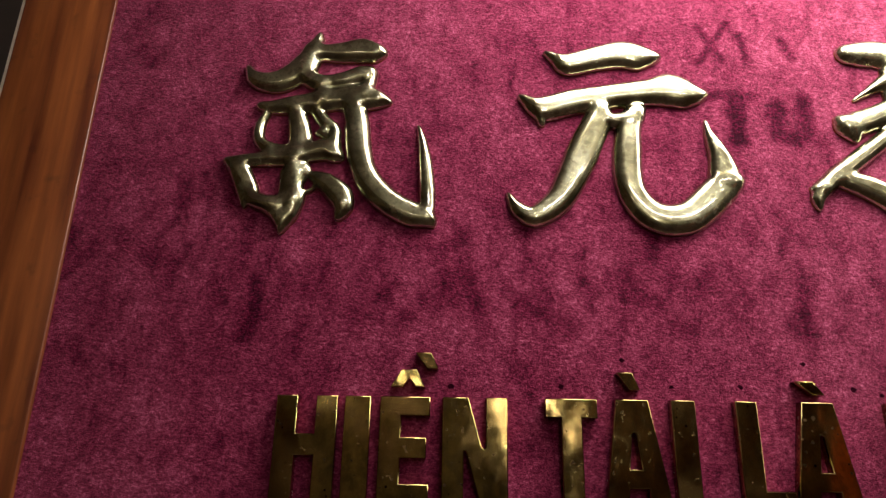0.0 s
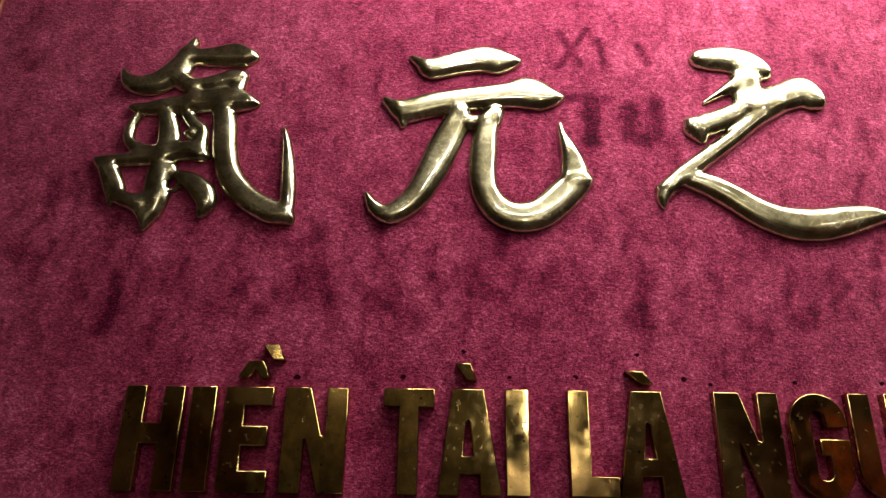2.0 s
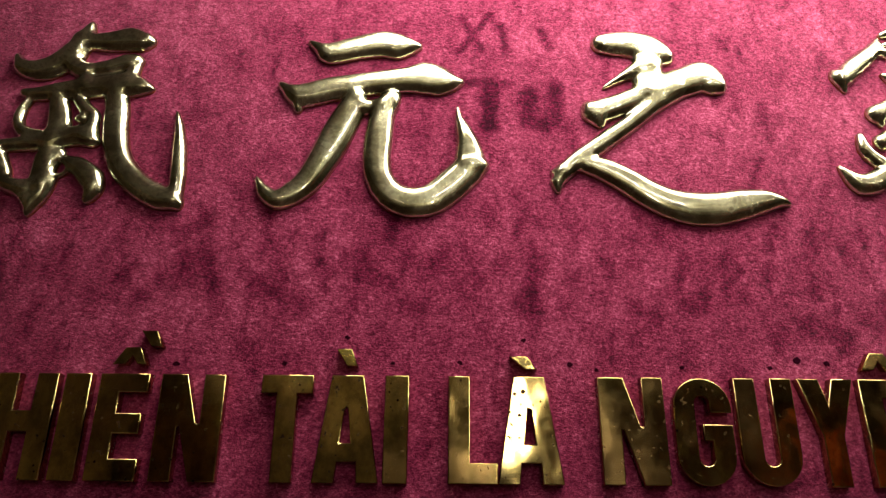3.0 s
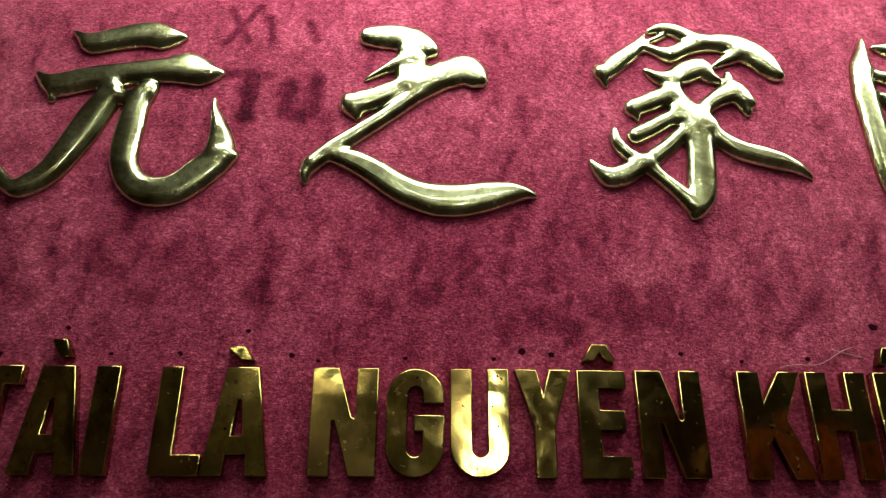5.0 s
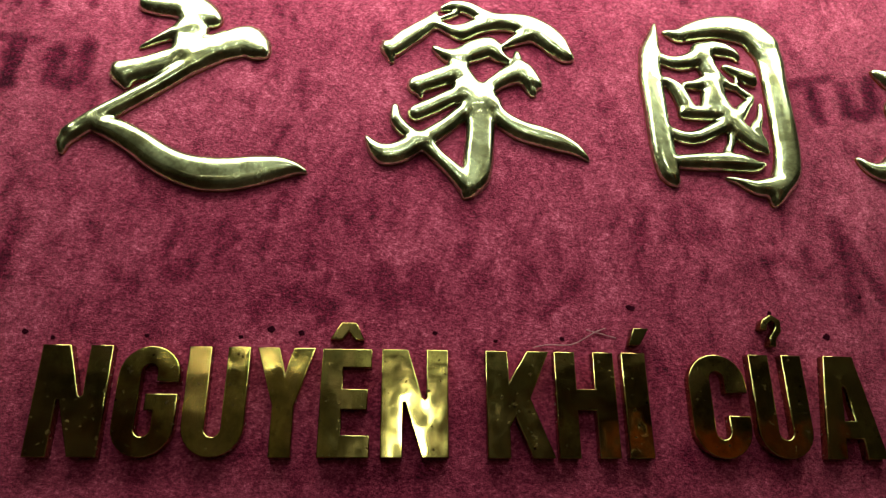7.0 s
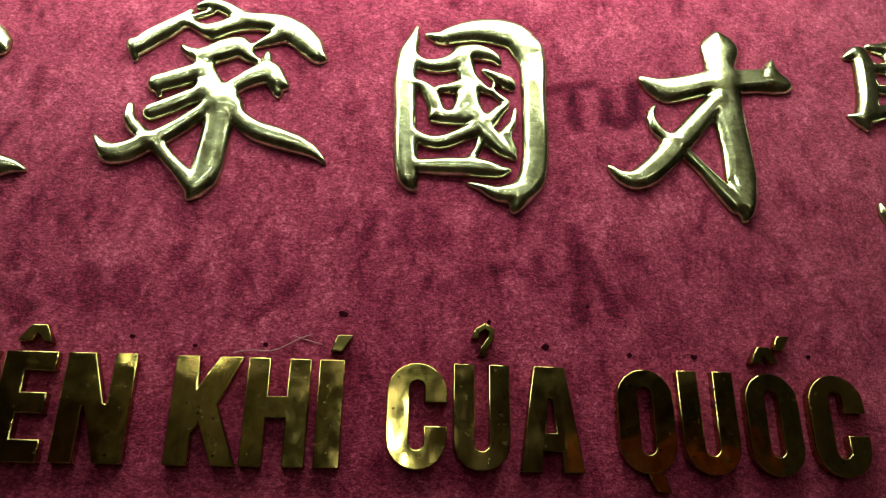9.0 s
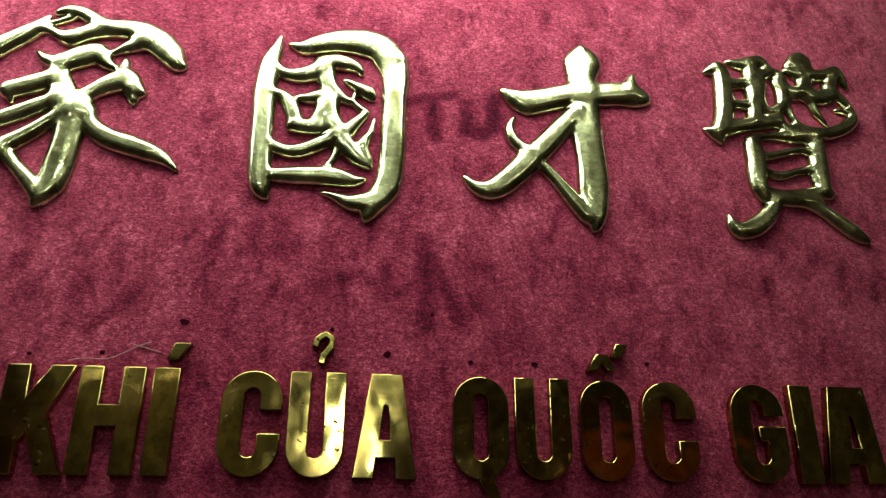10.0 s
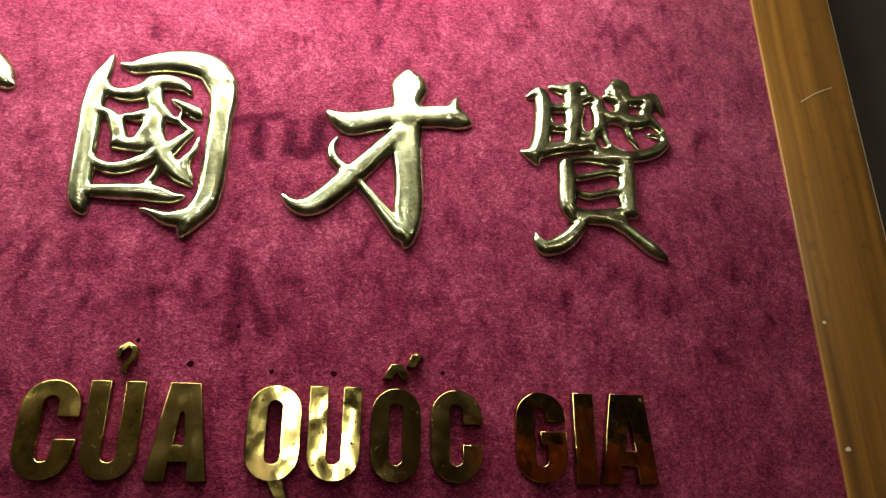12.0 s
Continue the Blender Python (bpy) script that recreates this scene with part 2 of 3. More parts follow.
# unseen stand-in source added far behind, mirrored only as a glint in the letters
window = new("glint_source")
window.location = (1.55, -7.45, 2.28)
tagged(window, "unseen bright panel added far behind for the letter glints", "window", kind="structure")
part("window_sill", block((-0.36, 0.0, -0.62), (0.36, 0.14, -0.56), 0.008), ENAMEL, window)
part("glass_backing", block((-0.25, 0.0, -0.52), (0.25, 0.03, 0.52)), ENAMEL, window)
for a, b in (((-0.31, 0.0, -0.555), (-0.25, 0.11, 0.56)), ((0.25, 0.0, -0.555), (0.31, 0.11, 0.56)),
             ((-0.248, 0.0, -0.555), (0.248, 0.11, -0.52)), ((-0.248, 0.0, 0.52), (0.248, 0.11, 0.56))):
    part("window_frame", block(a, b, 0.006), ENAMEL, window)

# ---- the framed velvet board ----
LEFT, RIGHT, LOW, HIGH = 0.004, 2.366, 1.16, 2.30
board = new("framed_board")
board.location = (1.19, 0.05, LOW)
tagged(board, "large crimson velvet board in a varnished wooden frame on the wall", "sign board")


def local(bm):
    bmesh.ops.translate(bm, vec=-Vector(board.location), verts=bm.verts)
    return bm


def rail(name, a, b, material, label):
    bm = block(a, b, 0.0018, 3)
    for f in bm.faces:
        f.smooth = True
    return part(name, local(bm), material, board, label)


left_rail = rail("frame_rail", (LEFT - 0.112, -0.004, LOW - 0.11), (LEFT, 0.052, HIGH + 0.11), UPRIGHT, "upright reddish-brown varnished rail")
right_rail = rail("frame_rail", (RIGHT, -0.004, LOW - 0.11), (RIGHT + 0.136, 0.052, HIGH + 0.11), GOLDEN, "upright golden-brown varnished rail")
# a thin pale strip along the outer edge of each upright
part("edge_trim", local(block((LEFT - 0.1165, -0.002, LOW - 0.11), (LEFT - 0.1122, 0.050, HIGH + 0.11), 0.001)), PALE_STRIP, left_rail, "thin pale edge strip")
part("edge_trim", local(block((RIGHT + 0.1362, -0.002, LOW - 0.11), (RIGHT + 0.1390, 0.050, HIGH + 0.11), 0.001)), PALE_STRIP, right_rail, "thin pale edge strip")
rail("frame_rail", (LEFT, -0.004, LOW - 0.11), (RIGHT, 0.052, LOW), LEVEL, "level lower rail of varnished wood")
rail("frame_rail", (LEFT, -0.004, HIGH), (RIGHT, 0.052, HIGH + 0.11), LEVEL, "level upper rail of varnished wood")


def velvet_panel():
    step = 0.0036
    xs = np.arange(LEFT - 0.003, RIGHT + 0.003 + step, step)
    zs = np.arange(LOW - 0.003, HIGH + 0.003 + step, step)
    gx, gz = np.meshgrid(xs, zs)
    nap = np.zeros_like(gx)
    # the edges of all strokes are ragged, as the pile falls
    ragged = 1 + 0.4 * np.array([noise.noise((x * 95, z * 80, 3.0)) for x, z in zip(gx.ravel(), gz.ravel())]).reshape(gx.shape)

    def trace(points, width, depth=1.0):
        for (ax, az), (bx, bz) in zip(points, points[1:]):
            dx, dz = bx - ax, bz - az
            k = np.clip(((gx - ax) * dx + (gz - az) * dz) / max(dx * dx + dz * dz, 1e-9), 0, 1)
            d = np.hypot(gx - ax - k * dx, gz - az - k * dz) * ragged
            np.maximum(nap, depth * np.clip(1.5 - d / width, 0, 1), out=nap)

    # finger writing brushed into the pile
    trace([(0.697, 1.907), (0.734, 1.962)], 0.0045, 0.9)
    trace([(0.701, 1.955), (0.724, 1.909)], 0.0045, 0.9)
    trace([(0.746, 1.947), (0.751, 1.914)], 0.005, 0.9)
    trace([(0.795, 1.935), (0.803, 1.915)], 0.006, 0.8)
    trace([(0.706, 1.864), (0.755, 1.862)], 0.006, 0.8)
    trace([(0.732, 1.862), (0.731, 1.806)], 0.009)
    trace([(0.777, 1.849), (0.775, 1.814), (0.795, 1.806)], 0.009)
    trace([(0.809, 1.857), (0.806, 1.812), (0.795, 1.806)], 0.009)
    trace([(1.614, 1.850), (1.672, 1.864)], 0.006, 0.8)
    trace([(1.641, 1.853), (1.645, 1.804)], 0.009, 0.9)
    trace([(1.683, 1.850), (1.683, 1.815), (1.701, 1.809), (1.715, 1.821), (1.716, 1.861)], 0.009, 0.9)
    # rubbed patches and half-lost strokes below and between the characters
    trace([(0.211, 1.638), (0.213, 1.601), (0.202, 1.577)], 0.008, 0.8)
    trace([(0.119, 1.658), (0.119, 1.637)], 0.009, 0.6)
    trace([(0.168, 1.631), (0.176, 1.616)], 0.010, 0.5)
    trace([(0.094, 1.661), (0.105, 1.649)], 0.009, 0.5)
    trace([(0.366, 1.603), (0.371, 1.602)], 0.008, 0.6)
    trace([(0.436, 1.625), (0.439, 1.613)], 0.007, 0.6)
    trace([(0.261, 1.596), (0.258, 1.566)], 0.006, 0.5)
    trace([(0.312, 1.605), (0.336, 1.597)], 0.008, 0.4)
    trace([(0.495, 1.666), (0.509, 1.650)], 0.010, 0.4)
    trace([(0.489, 1.610), (0.498, 1.616)], 0.008, 0.4)
    trace([(0.409, 1.648), (0.408, 1.629)], 0.008, 0.5)
    trace([(0.430, 1.642), (0.439, 1.617)], 0.009, 0.6)
    trace([(0.487, 1.618), (0.502, 1.609)], 0.009, 0.6)
    trace([(0.505, 1.637), (0.509, 1.624)], 0.008, 0.5)
    trace([(0.594, 1.650), (0.595, 1.631)], 0.009, 0.45)
    trace([(0.610, 1.625), (0.625, 1.619)], 0.009, 0.5)
    trace([(0.640, 1.595), (0.652, 1.589)], 0.009, 0.5)
    trace([(0.737, 1.632), (0.743, 1.645)], 0.007, 0.4)
    trace([(0.850, 1.646), (0.855, 1.627)], 0.006, 0.45)
    trace([(0.877, 1.643), (0.883, 1.641)], 0.008, 0.4)
    trace([(0.817, 1.684), (0.826, 1.681)], 0.007, 0.4)
    trace([(0.775, 1.629), (0.772, 1.610)], 0.009, 0.65)
    trace([(0.759, 1.598), (0.769, 1.589)], 0.009, 0.5)
    trace([(0.876, 1.596), (0.879, 1.590)], 0.007, 0.5)
    trace([(0.894, 1.587), (0.897, 1.581)], 0.007, 0.5)
    trace([(0.931, 1.597), (0.940, 1.591)], 0.008, 0.5)
    trace([(1.052, 1.574), (1.075, 1.570), (1.086, 1.560)], 0.013, 0.75)
    trace([(1.023, 1.568), (1.018, 1.559)], 0.009, 0.5)
    trace([(1.140, 1.602), (1.144, 1.572)], 0.011, 0.7)
    trace([(1.179, 1.603), (1.180, 1.579)], 0.012, 0.6)
    trace([(1.145, 1.581), (1.180, 1.579)], 0.010, 0.5)
    trace([(1.143, 1.653), (1.150, 1.666)], 0.007, 0.45)
    trace([(1.224, 1.623), (1.227, 1.620)], 0.008, 0.5)
    trace([(1.239, 1.599), (1.242, 1.595)], 0.008, 0.5)
    trace([(1.104, 1.659), (1.107, 1.646)], 0.008, 0.4)
    trace([(0.819, 1.807), (0.829, 1.763)], 0.008, 0.5)
    trace([(1.062, 1.820), (1.049, 1.797)], 0.007, 0.45)
    trace([(1.238, 1.598), (1.241, 1.594)], 0.007, 0.5)
    trace([(1.340, 1.596), (1.332, 1.586)], 0.009, 0.5)
    trace([(1.475, 1.684), (1.481, 1.680)], 0.008, 0.45)
    trace([(1.493, 1.657), (1.493, 1.650)], 0.007, 0.4)
    trace([(1.228, 1.636), (1.222, 1.620)], 0.007, 0.4)
    trace([(1.043, 1.835), (1.049, 1.791)], 0.007, 0.5)
    trace([(1.387, 1.804), (1.398, 1.816)], 0.007, 0.5)
    trace([(0.993, 1.839), (0.995, 1.858)], 0.006, 0.5)
    trace([(1.259, 1.820), (1.263, 1.810)], 0.006, 0.5)
    trace([(1.419, 1.683), (1.411, 1.649)], 0.007, 0.55)
    trace([(1.455, 1.678), (1.442, 1.651)], 0.009, 0.5)
    trace([(1.474, 1.686), (1.486, 1.647)], 0.008, 0.4)
    trace([(1.525, 1.663), (1.540, 1.644)], 0.008, 0.45)
    trace([(1.548, 1.625), (1.572, 1.626), (1.592, 1.607), (1.595, 1.637)], 0.008, 0.55)
    trace([(1.640, 1.572), (1.635, 1.669)], 0.009, 0.7)
    trace([(1.642, 1.653), (1.676, 1.576)], 0.008, 0.75)
    trace([(1.690, 1.599), (1.702, 1.593)], 0.009, 0.5)
    trace([(1.687, 1.645), (1.706, 1.643)], 0.008, 0.4)
    trace([(1.772, 1.685), (1.779, 1.678)], 0.007, 0.5)
    trace([(1.875, 1.661), (1.879, 1.656)], 0.007, 0.5)
    trace([(2.110, 2.040), (2.126, 2.066), (2.135, 2.028)], 0.006, 0.5)
    trace([(2.148, 2.034), (2.165, 2.067), (2.191, 2.035)], 0.006, 0.5)
    rng = random.Random(7)
    for _ in range(170):
        # short, mostly upright strokes, thickest along one line of scribbles
        x = rng.uniform(LEFT, RIGHT)
        z = rng.gauss(1.645, 0.035) if rng.random() < 0.6 else rng.uniform(1.56, 2.2)
        lean, long = rng.gauss(0.25, 0.35), rng.uniform(0.008, 0.045)
        mid = (x + lean * long * 0.5 + rng.gauss(0, 0.003), z + long * 0.5)
        trace([(x, z), mid, (x + lean * long, z + long)], rng.uniform(0.003, 0.0075), rng.uniform(0.15, 0.55))
    for _ in range(12):
        x, z = rng.uniform(LEFT, RIGHT), rng.gauss(1.60, 0.03)
        trace([(x, z), (x + rng.uniform(-0.03, 0.03), z + rng.uniform(-0.008, 0.02))], rng.uniform(0.006, 0.013), rng.uniform(0.2, 0.45))
    rows, cols = gx.shape
    ripple = np.array([noise.noise((x * 6, z * 6, 0.0)) for x, z in zip(gx.ravel(), gz.ravel())])
    co = np.stack([gx.ravel(), 0.0004 * ripple + 0.0006 * nap.ravel(), gz.ravel()], 1) - np.array(board.location)
    i = np.arange(rows * cols).reshape(rows, cols)
    faces = np.stack([i[:-1, :-1], i[:-1, 1:], i[1:, 1:], i[1:, :-1]], -1).reshape(-1, 4)
    me = bpy.data.meshes.new("velvet_panel")
    me.from_pydata(co.tolist(), [], faces.tolist())
    me.polygons.foreach_set("use_smooth", np.ones(len(faces), bool))
    at = me.attributes.new("brushed_nap", "FLOAT", "POINT")
    at.data.foreach_set("value", nap.ravel().astype(np.float32))
    me.materials.append(VELVET)
    ob = new("velvet_panel", me)
    ob.parent = board
    tagged(ob, "crimson crushed velvet with finger-brushed marks")
    part("backing_board", local(block((LEFT, 0.006, LOW), (RIGHT, 0.050, HIGH))), DARK_WALL, board)
    return ob


velvet_ob = velvet_panel()


def flat_spot(x, z, r, seed, y=-0.0006):
    rng = random.Random(seed)
    bm = bmesh.new()
    n = 9
    top = [bm.verts.new((x + r * rng.uniform(0.6, 1.2) * math.cos(k * math.tau / n), y, z + 0.8 * r * rng.uniform(0.6, 1.2) * math.sin(k * math.tau / n))) for k in range(n)]
    bot = [bm.verts.new((v.co.x, 0.002, v.co.z)) for v in top]
    bm.faces.new(top)
    for k in range(n):
        bm.faces.new((top[k], top[(k + 1) % n], bot[(k + 1) % n], bot[k]))
    bmesh.ops.recalc_face_normals(bm, faces=bm.faces)
    return local(bm)

HOLES = [(0.415, 1.532), (0.523, 1.533), (0.584, 1.560), (0.631, 1.534), (0.698, 1.535), (0.762, 1.558), (0.807, 1.534),
         (0.833, 1.529), (0.919, 1.532), (1.006, 1.532), (1.034, 1.540), (1.063, 1.537), (1.193, 1.539), (1.253, 1.532),
         (1.320, 1.535), (1.393, 1.569), (1.541, 1.566), (1.598, 1.542), (1.645, 1.586), (1.685, 1.536), (1.753, 1.536), (1.877, 1.540)]
for k, (hx, hz) in enumerate(HOLES):
    part("nail_hole", flat_spot(hx, hz, 0.0046 if k in (10, 15, 17) else random.uniform(0.0022, 0.0036), k), HOLE, velvet_ob, "" if k else "small dark torn nail hole")
for k, (hx, hz, r) in enumerate([(2.379, 1.621, 0.003), (2.377, 1.462, 0.004), (2.436, 1.47, 0.003), (2.399, 1.395, 0.002)]):
    part("varnish_chip", flat_spot(hx, hz, r, 40 + k, -0.0047), CHIP, right_rail, "pale chip in the varnish")


def hair(points, radius, name, material, parent):
    cu = bpy.data.curves.new(name, "CURVE")
    cu.dimensions, cu.bevel_depth, cu.bevel_resolution = "3D", radius, 1
    sp = cu.splines.new("POLY")
    sp.points.add(len(points) - 1)
    for p, co in zip(sp.points, points):
        p.co = (*(Vector(co) - Vector(board.location)), 1)
    tmp = bpy.data.objects.new(name, cu)
    me = bpy.data.meshes.new_from_object(tmp)
    bpy.data.objects.remove(tmp)
    me.materials.append(material)
    ob = new(name, me)
    ob.parent = parent
    return ob


hair([(1.290 + 0.075 * u, -0.0012 - 0.0015 * math.sin(u * 3), 1.526 + 0.020 * u * u + 0.002 * math.sin(u * 9)) for u in [i / 12 for i in range(13)]],
     0.0005, "loose_thread", THREAD, velvet_ob)
hair([(1.345 + 0.03 * u, -0.001, 1.545 - 0.008 * u) for u in [i / 6 for i in range(7)]], 0.0004, "loose_thread", THREAD, velvet_ob)
hair([(2.414 + 0.058 * u, -0.0043, 1.958 + 0.031 * u + 0.003 * math.sin(u * 3)) for u in [i / 8 for i in range(9)]],
     0.0006, "scratch", CHIP, right_rail)

# ---- the seven cast characters: each stroke runs through (x, z, half width) in millimetres round the character's middle ----
GLYPHS = {}
GLYPHS['qi'] = ((0.265, 1.808), [
    [(-90, 89, 2.2), (-80, 73, 8.6), (-64, 68, 11.3), (-43, 73, 14.2), (-23, 93, 14.4), (-13, 116, 8.7), (-9, 135, 2.2)],
    [(-18, 110, 9.4), (2, 108, 9.4), (22, 109, 12.3), (41, 112, 15.1), (55, 109, 11.6), (65, 109, 5.0)],
    [(-20, 98, 8.7), (-20, 77, 10.0), (-4, 66, 8.5)],
    [(-14, 70, 6.4), (5, 68, 7.7), (24, 71, 9.2), (43, 78, 9.9), (54, 81, 5.7)],
    [(53, 81, 5.7), (52, 68, 5.6), (48, 55, 8.4)],
    [(2, 66, 5.6), (0, 49, 9.1)],
    [(-70, 37, 4.1), (-57, 35, 6.2), (-32, 38, 9.7), (-6, 42, 11.8), (19, 46, 12.5), (45, 48, 15.3), (61, 46, 10.3), (76, 43, 2.8)],
    [(36, 36, 11.1), (41, 15, 12.2), (44, -14, 12.6), (51, -42, 12.4), (63, -63, 12.9), (83, -82, 12.8), (105, -94, 12.7), (123, -100, 7.5), (128, -107, 1.9)],
    [(123, -98, 5.6), (122, -68, 7.1), (119, -34, 5.9), (115, -6, 4.0), (110, 13, 1.0)],
    [(-62, 26, 3.4), (-68, 12, 4.8), (-68, -4, 5.4), (-59, -15, 5.3), (-39, -17, 4.0), (-30, -16, 4.0)],
    [(-55, -13, 4.0), (-52, -29, 5.3)],
    [(-29, 25, 7.6), (-24, -7, 8.7), (-25, -28, 9.9), (-25, -56, 7.8), (-21, -76, 9.1), (-26, -96, 7.6), (-34, -116, 1.9)],
    [(-23, 24, 5.5), (-16, 8, 4.1), (-14, -9, 5.4)],
    [(-5, 29, 5.5), (5, 16, 6.2), (17, 7, 4.7), (17, -11, 6.0), (26, -28, 2.6)],
    [(-12, -16, 4.6), (8, -16, 8.7), (18, -25, 6.6)],
    [(-3, 3, 2.0), (4, 3, 5.4)],
    [(-101, -32, 3.3), (-82, -32, 6.0), (-57, -30, 7.3), (-26, -27, 8.6), (-1, -21, 9.3), (22, -27, 4.6)],
    [(-99, -34, 3.3), (-88, -48, 5.9), (-79, -69, 5.8), (-76, -87, 1.9)],
    [(-84, -43, 9.2), (-71, -62, 5.8), (-65, -77, 6.4), (-45, -84, 8.9), (-27, -80, 8.3)],
    [(-35, -46, 3.9), (-34, -70, 5.1)],
    [(-67, -81, 5.1), (-46, -87, 8.3), (-35, -101, 6.9), (-34, -114, 2.5)],
    [(-4, -50, 3.9), (11, -58, 9.7), (27, -72, 12.2), (32, -86, 8.9), (27, -98, 3.8)],
    [(-13, -42, 5.3), (-18, -57, 4.5)],
    [(-13, -71, 1.9), (-3, -66, 1.9), (2, -57, 2.6)],
])
GLYPHS['yuan'] = ((0.605, 1.81), [
    [(-85, 108, 2.2), (-71, 98, 7.1), (-59, 92, 12.8), (-29, 100, 14.2), (1, 106, 16.4), (18, 103, 16.4), (33, 102, 9.3), (46, 103, 2.1)],
    [(-115, 49, 2.8), (-100, 37, 9.6), (-87, 34, 14.4), (-58, 42, 14.4), (-25, 48, 13.8), (7, 53, 13.9), (33, 56, 15.2), (53, 59, 20.0), (67, 55, 17.9), (82, 52, 9.6), (95, 54, 2.1)],
    [(-99, 36, 5.4), (-92, 15, 3.4)],
    [(-27, 29, 10.9), (-32, 14, 14.9), (-42, -7, 16.6), (-51, -28, 17.1), (-62, -52, 15.5), (-75, -76, 13.9), (-91, -91, 12.5), (-106, -98, 10.0), (-121, -89, 7.0), (-131, -71, 1.3)],
    [(-25, 32, 7.5), (-13, 14, 4.7)],
    [(17, 32, 6.8), (11, 25, 11.6), (5, 11, 12.2), (1, -21, 14.4), (0, -48, 14.2), (4, -71, 14.0), (17, -91, 15.1), (37, -100, 16.2), (62, -96, 16.8), (83, -79, 17.7), (99, -63, 17.2), (110, -57, 11.6), (123, -54, 1.9)],
    [(104, -50, 16.7), (102, -30, 11.8), (97, -11, 7.3), (92, 4, 4.0), (90, 20, 1.0)],
    [(-18, 18, 6.8), (4, 20, 8.1)],
])
GLYPHS['zhi'] = ((0.92, 1.804), [
    [(-54, 114, 11.1), (-38, 114, 14.8), (-22, 114, 16.3), (-1, 108, 17.7), (14, 100, 13.2), (21, 94, 7.3)],
    [(-1, 93, 17.5), (-4, 69, 16.4), (-8, 49, 12.8)],
    [(-56, 53, 1.1), (-37, 65, 4.3), (-15, 78, 8.7), (-3, 83, 13.1)],
    [(-78, 29, 3.4), (-68, 20, 13.8), (-58, 23, 13.9), (-46, 27, 13.2), (-28, 35, 12.6), (-8, 45, 12.0)],
    [(-69, 19, 12.4), (-63, 6, 5.5)],
    [(13, 52, 17.0), (41, 63, 18.0), (59, 69, 19.5), (70, 62, 15.8), (79, 53, 5.7)],
    [(22, 50, 14.9), (-2, 29, 9.8), (-31, 4, 8.9), (-60, -18, 9.4), (-88, -39, 10.0), (-107, -55, 9.1), (-119, -57, 2.6)],
    [(-108, -59, 7.7), (-115, -68, 6.5), (-115, -79, 2.6)],
    [(-86, -47, 7.9), (-64, -53, 12.5), (-40, -66, 14.2), (-17, -82, 15.4), (5, -93, 16.6), (29, -99, 18.4), (56, -99, 18.5), (83, -94, 16.6), (107, -90, 12.3), (125, -90, 5.8), (136, -94, 1.0)],
])
GLYPHS['jia'] = ((1.241, 1.814), [
    [(-107, 66, 2.9), (-99, 57, 9.5), (-83, 72, 11.1), (-65, 87, 9.8), (-54, 99, 6.8), (-46, 114, 1.5)],
    [(-103, 59, 7.3), (-98, 42, 2.9)],
    [(-39, 119, 3.1), (-26, 123, 6.2), (-9, 120, 7.7), (8, 110, 8.5), (24, 103, 9.9)],
    [(-62, 89, 3.0), (-45, 94, 4.5), (-33, 89, 5.3), (-18, 85, 9.8), (0, 94, 9.1), (21, 101, 9.9), (42, 103, 11.5), (62, 98, 15.3), (81, 87, 16.0), (94, 74, 14.4), (103, 61, 9.0), (110, 58, 4.5)],
    [(-46, 102, 2.3), (-34, 107, 3.1), (-23, 113, 3.1)],
    [(28, 67, 1.5), (46, 78, 6.0), (64, 88, 10.6)],
    [(-50, 63, 2.2), (-37, 53, 6.6), (-20, 51, 11.0), (-3, 60, 13.3), (15, 66, 12.6), (25, 55, 6.7), (36, 49, 3.0)],
    [(-20, 47, 11.7), (-22, 30, 10.9), (-16, 15, 10.0), (-7, 1, 11.4), (2, -7, 14.2)],
    [(-69, 10, 9.9), (-48, 19, 10.8), (-28, 28, 10.8)],
    [(-69, 17, 3.6), (-65, -3, 2.8)],
    [(-69, -26, 8.9), (-50, -16, 9.1), (-30, -4, 8.5), (-13, 0, 8.5)],
    [(5, 3, 8.6), (21, 18, 8.7), (42, 31, 12.4), (52, 33, 13.9), (61, 24, 10.1), (69, 18, 5.1)],
    [(47, 44, 7.4), (47, 60, 3.0)],
    [(59, 19, 7.2), (63, 7, 4.3)],
    [(-13, 30, 5.0), (-3, 14, 5.7), (10, 0, 9.9)],
    [(2, -15, 16.1), (2, -44, 14.4), (-1, -80, 15.5), (-4, -101, 14.5), (-11, -117, 8.5), (-17, -126, 2.6)],
    [(-13, -18, 7.0), (-35, -40, 8.2), (-55, -56, 9.5), (-71, -66, 10.7), (-88, -76, 12.0), (-103, -79, 11.2), (-115, -70, 6.0), (-124, -57, 1.0)],
    [(-93, -19, 3.5), (-91, -36, 6.2), (-80, -50, 6.8), (-65, -61, 8.8)],
    [(-59, -65, 8.1), (-44, -81, 6.7), (-29, -96, 7.9), (-15, -114, 8.5)],
    [(-19, 7, 10.0), (-1, -11, 15.5), (15, -11, 11.3)],
    [(15, -11, 7.1), (27, -29, 9.1), (45, -42, 11.1), (67, -49, 11.7), (89, -56, 10.4), (107, -64, 6.2), (122, -77, 1.0)],
])
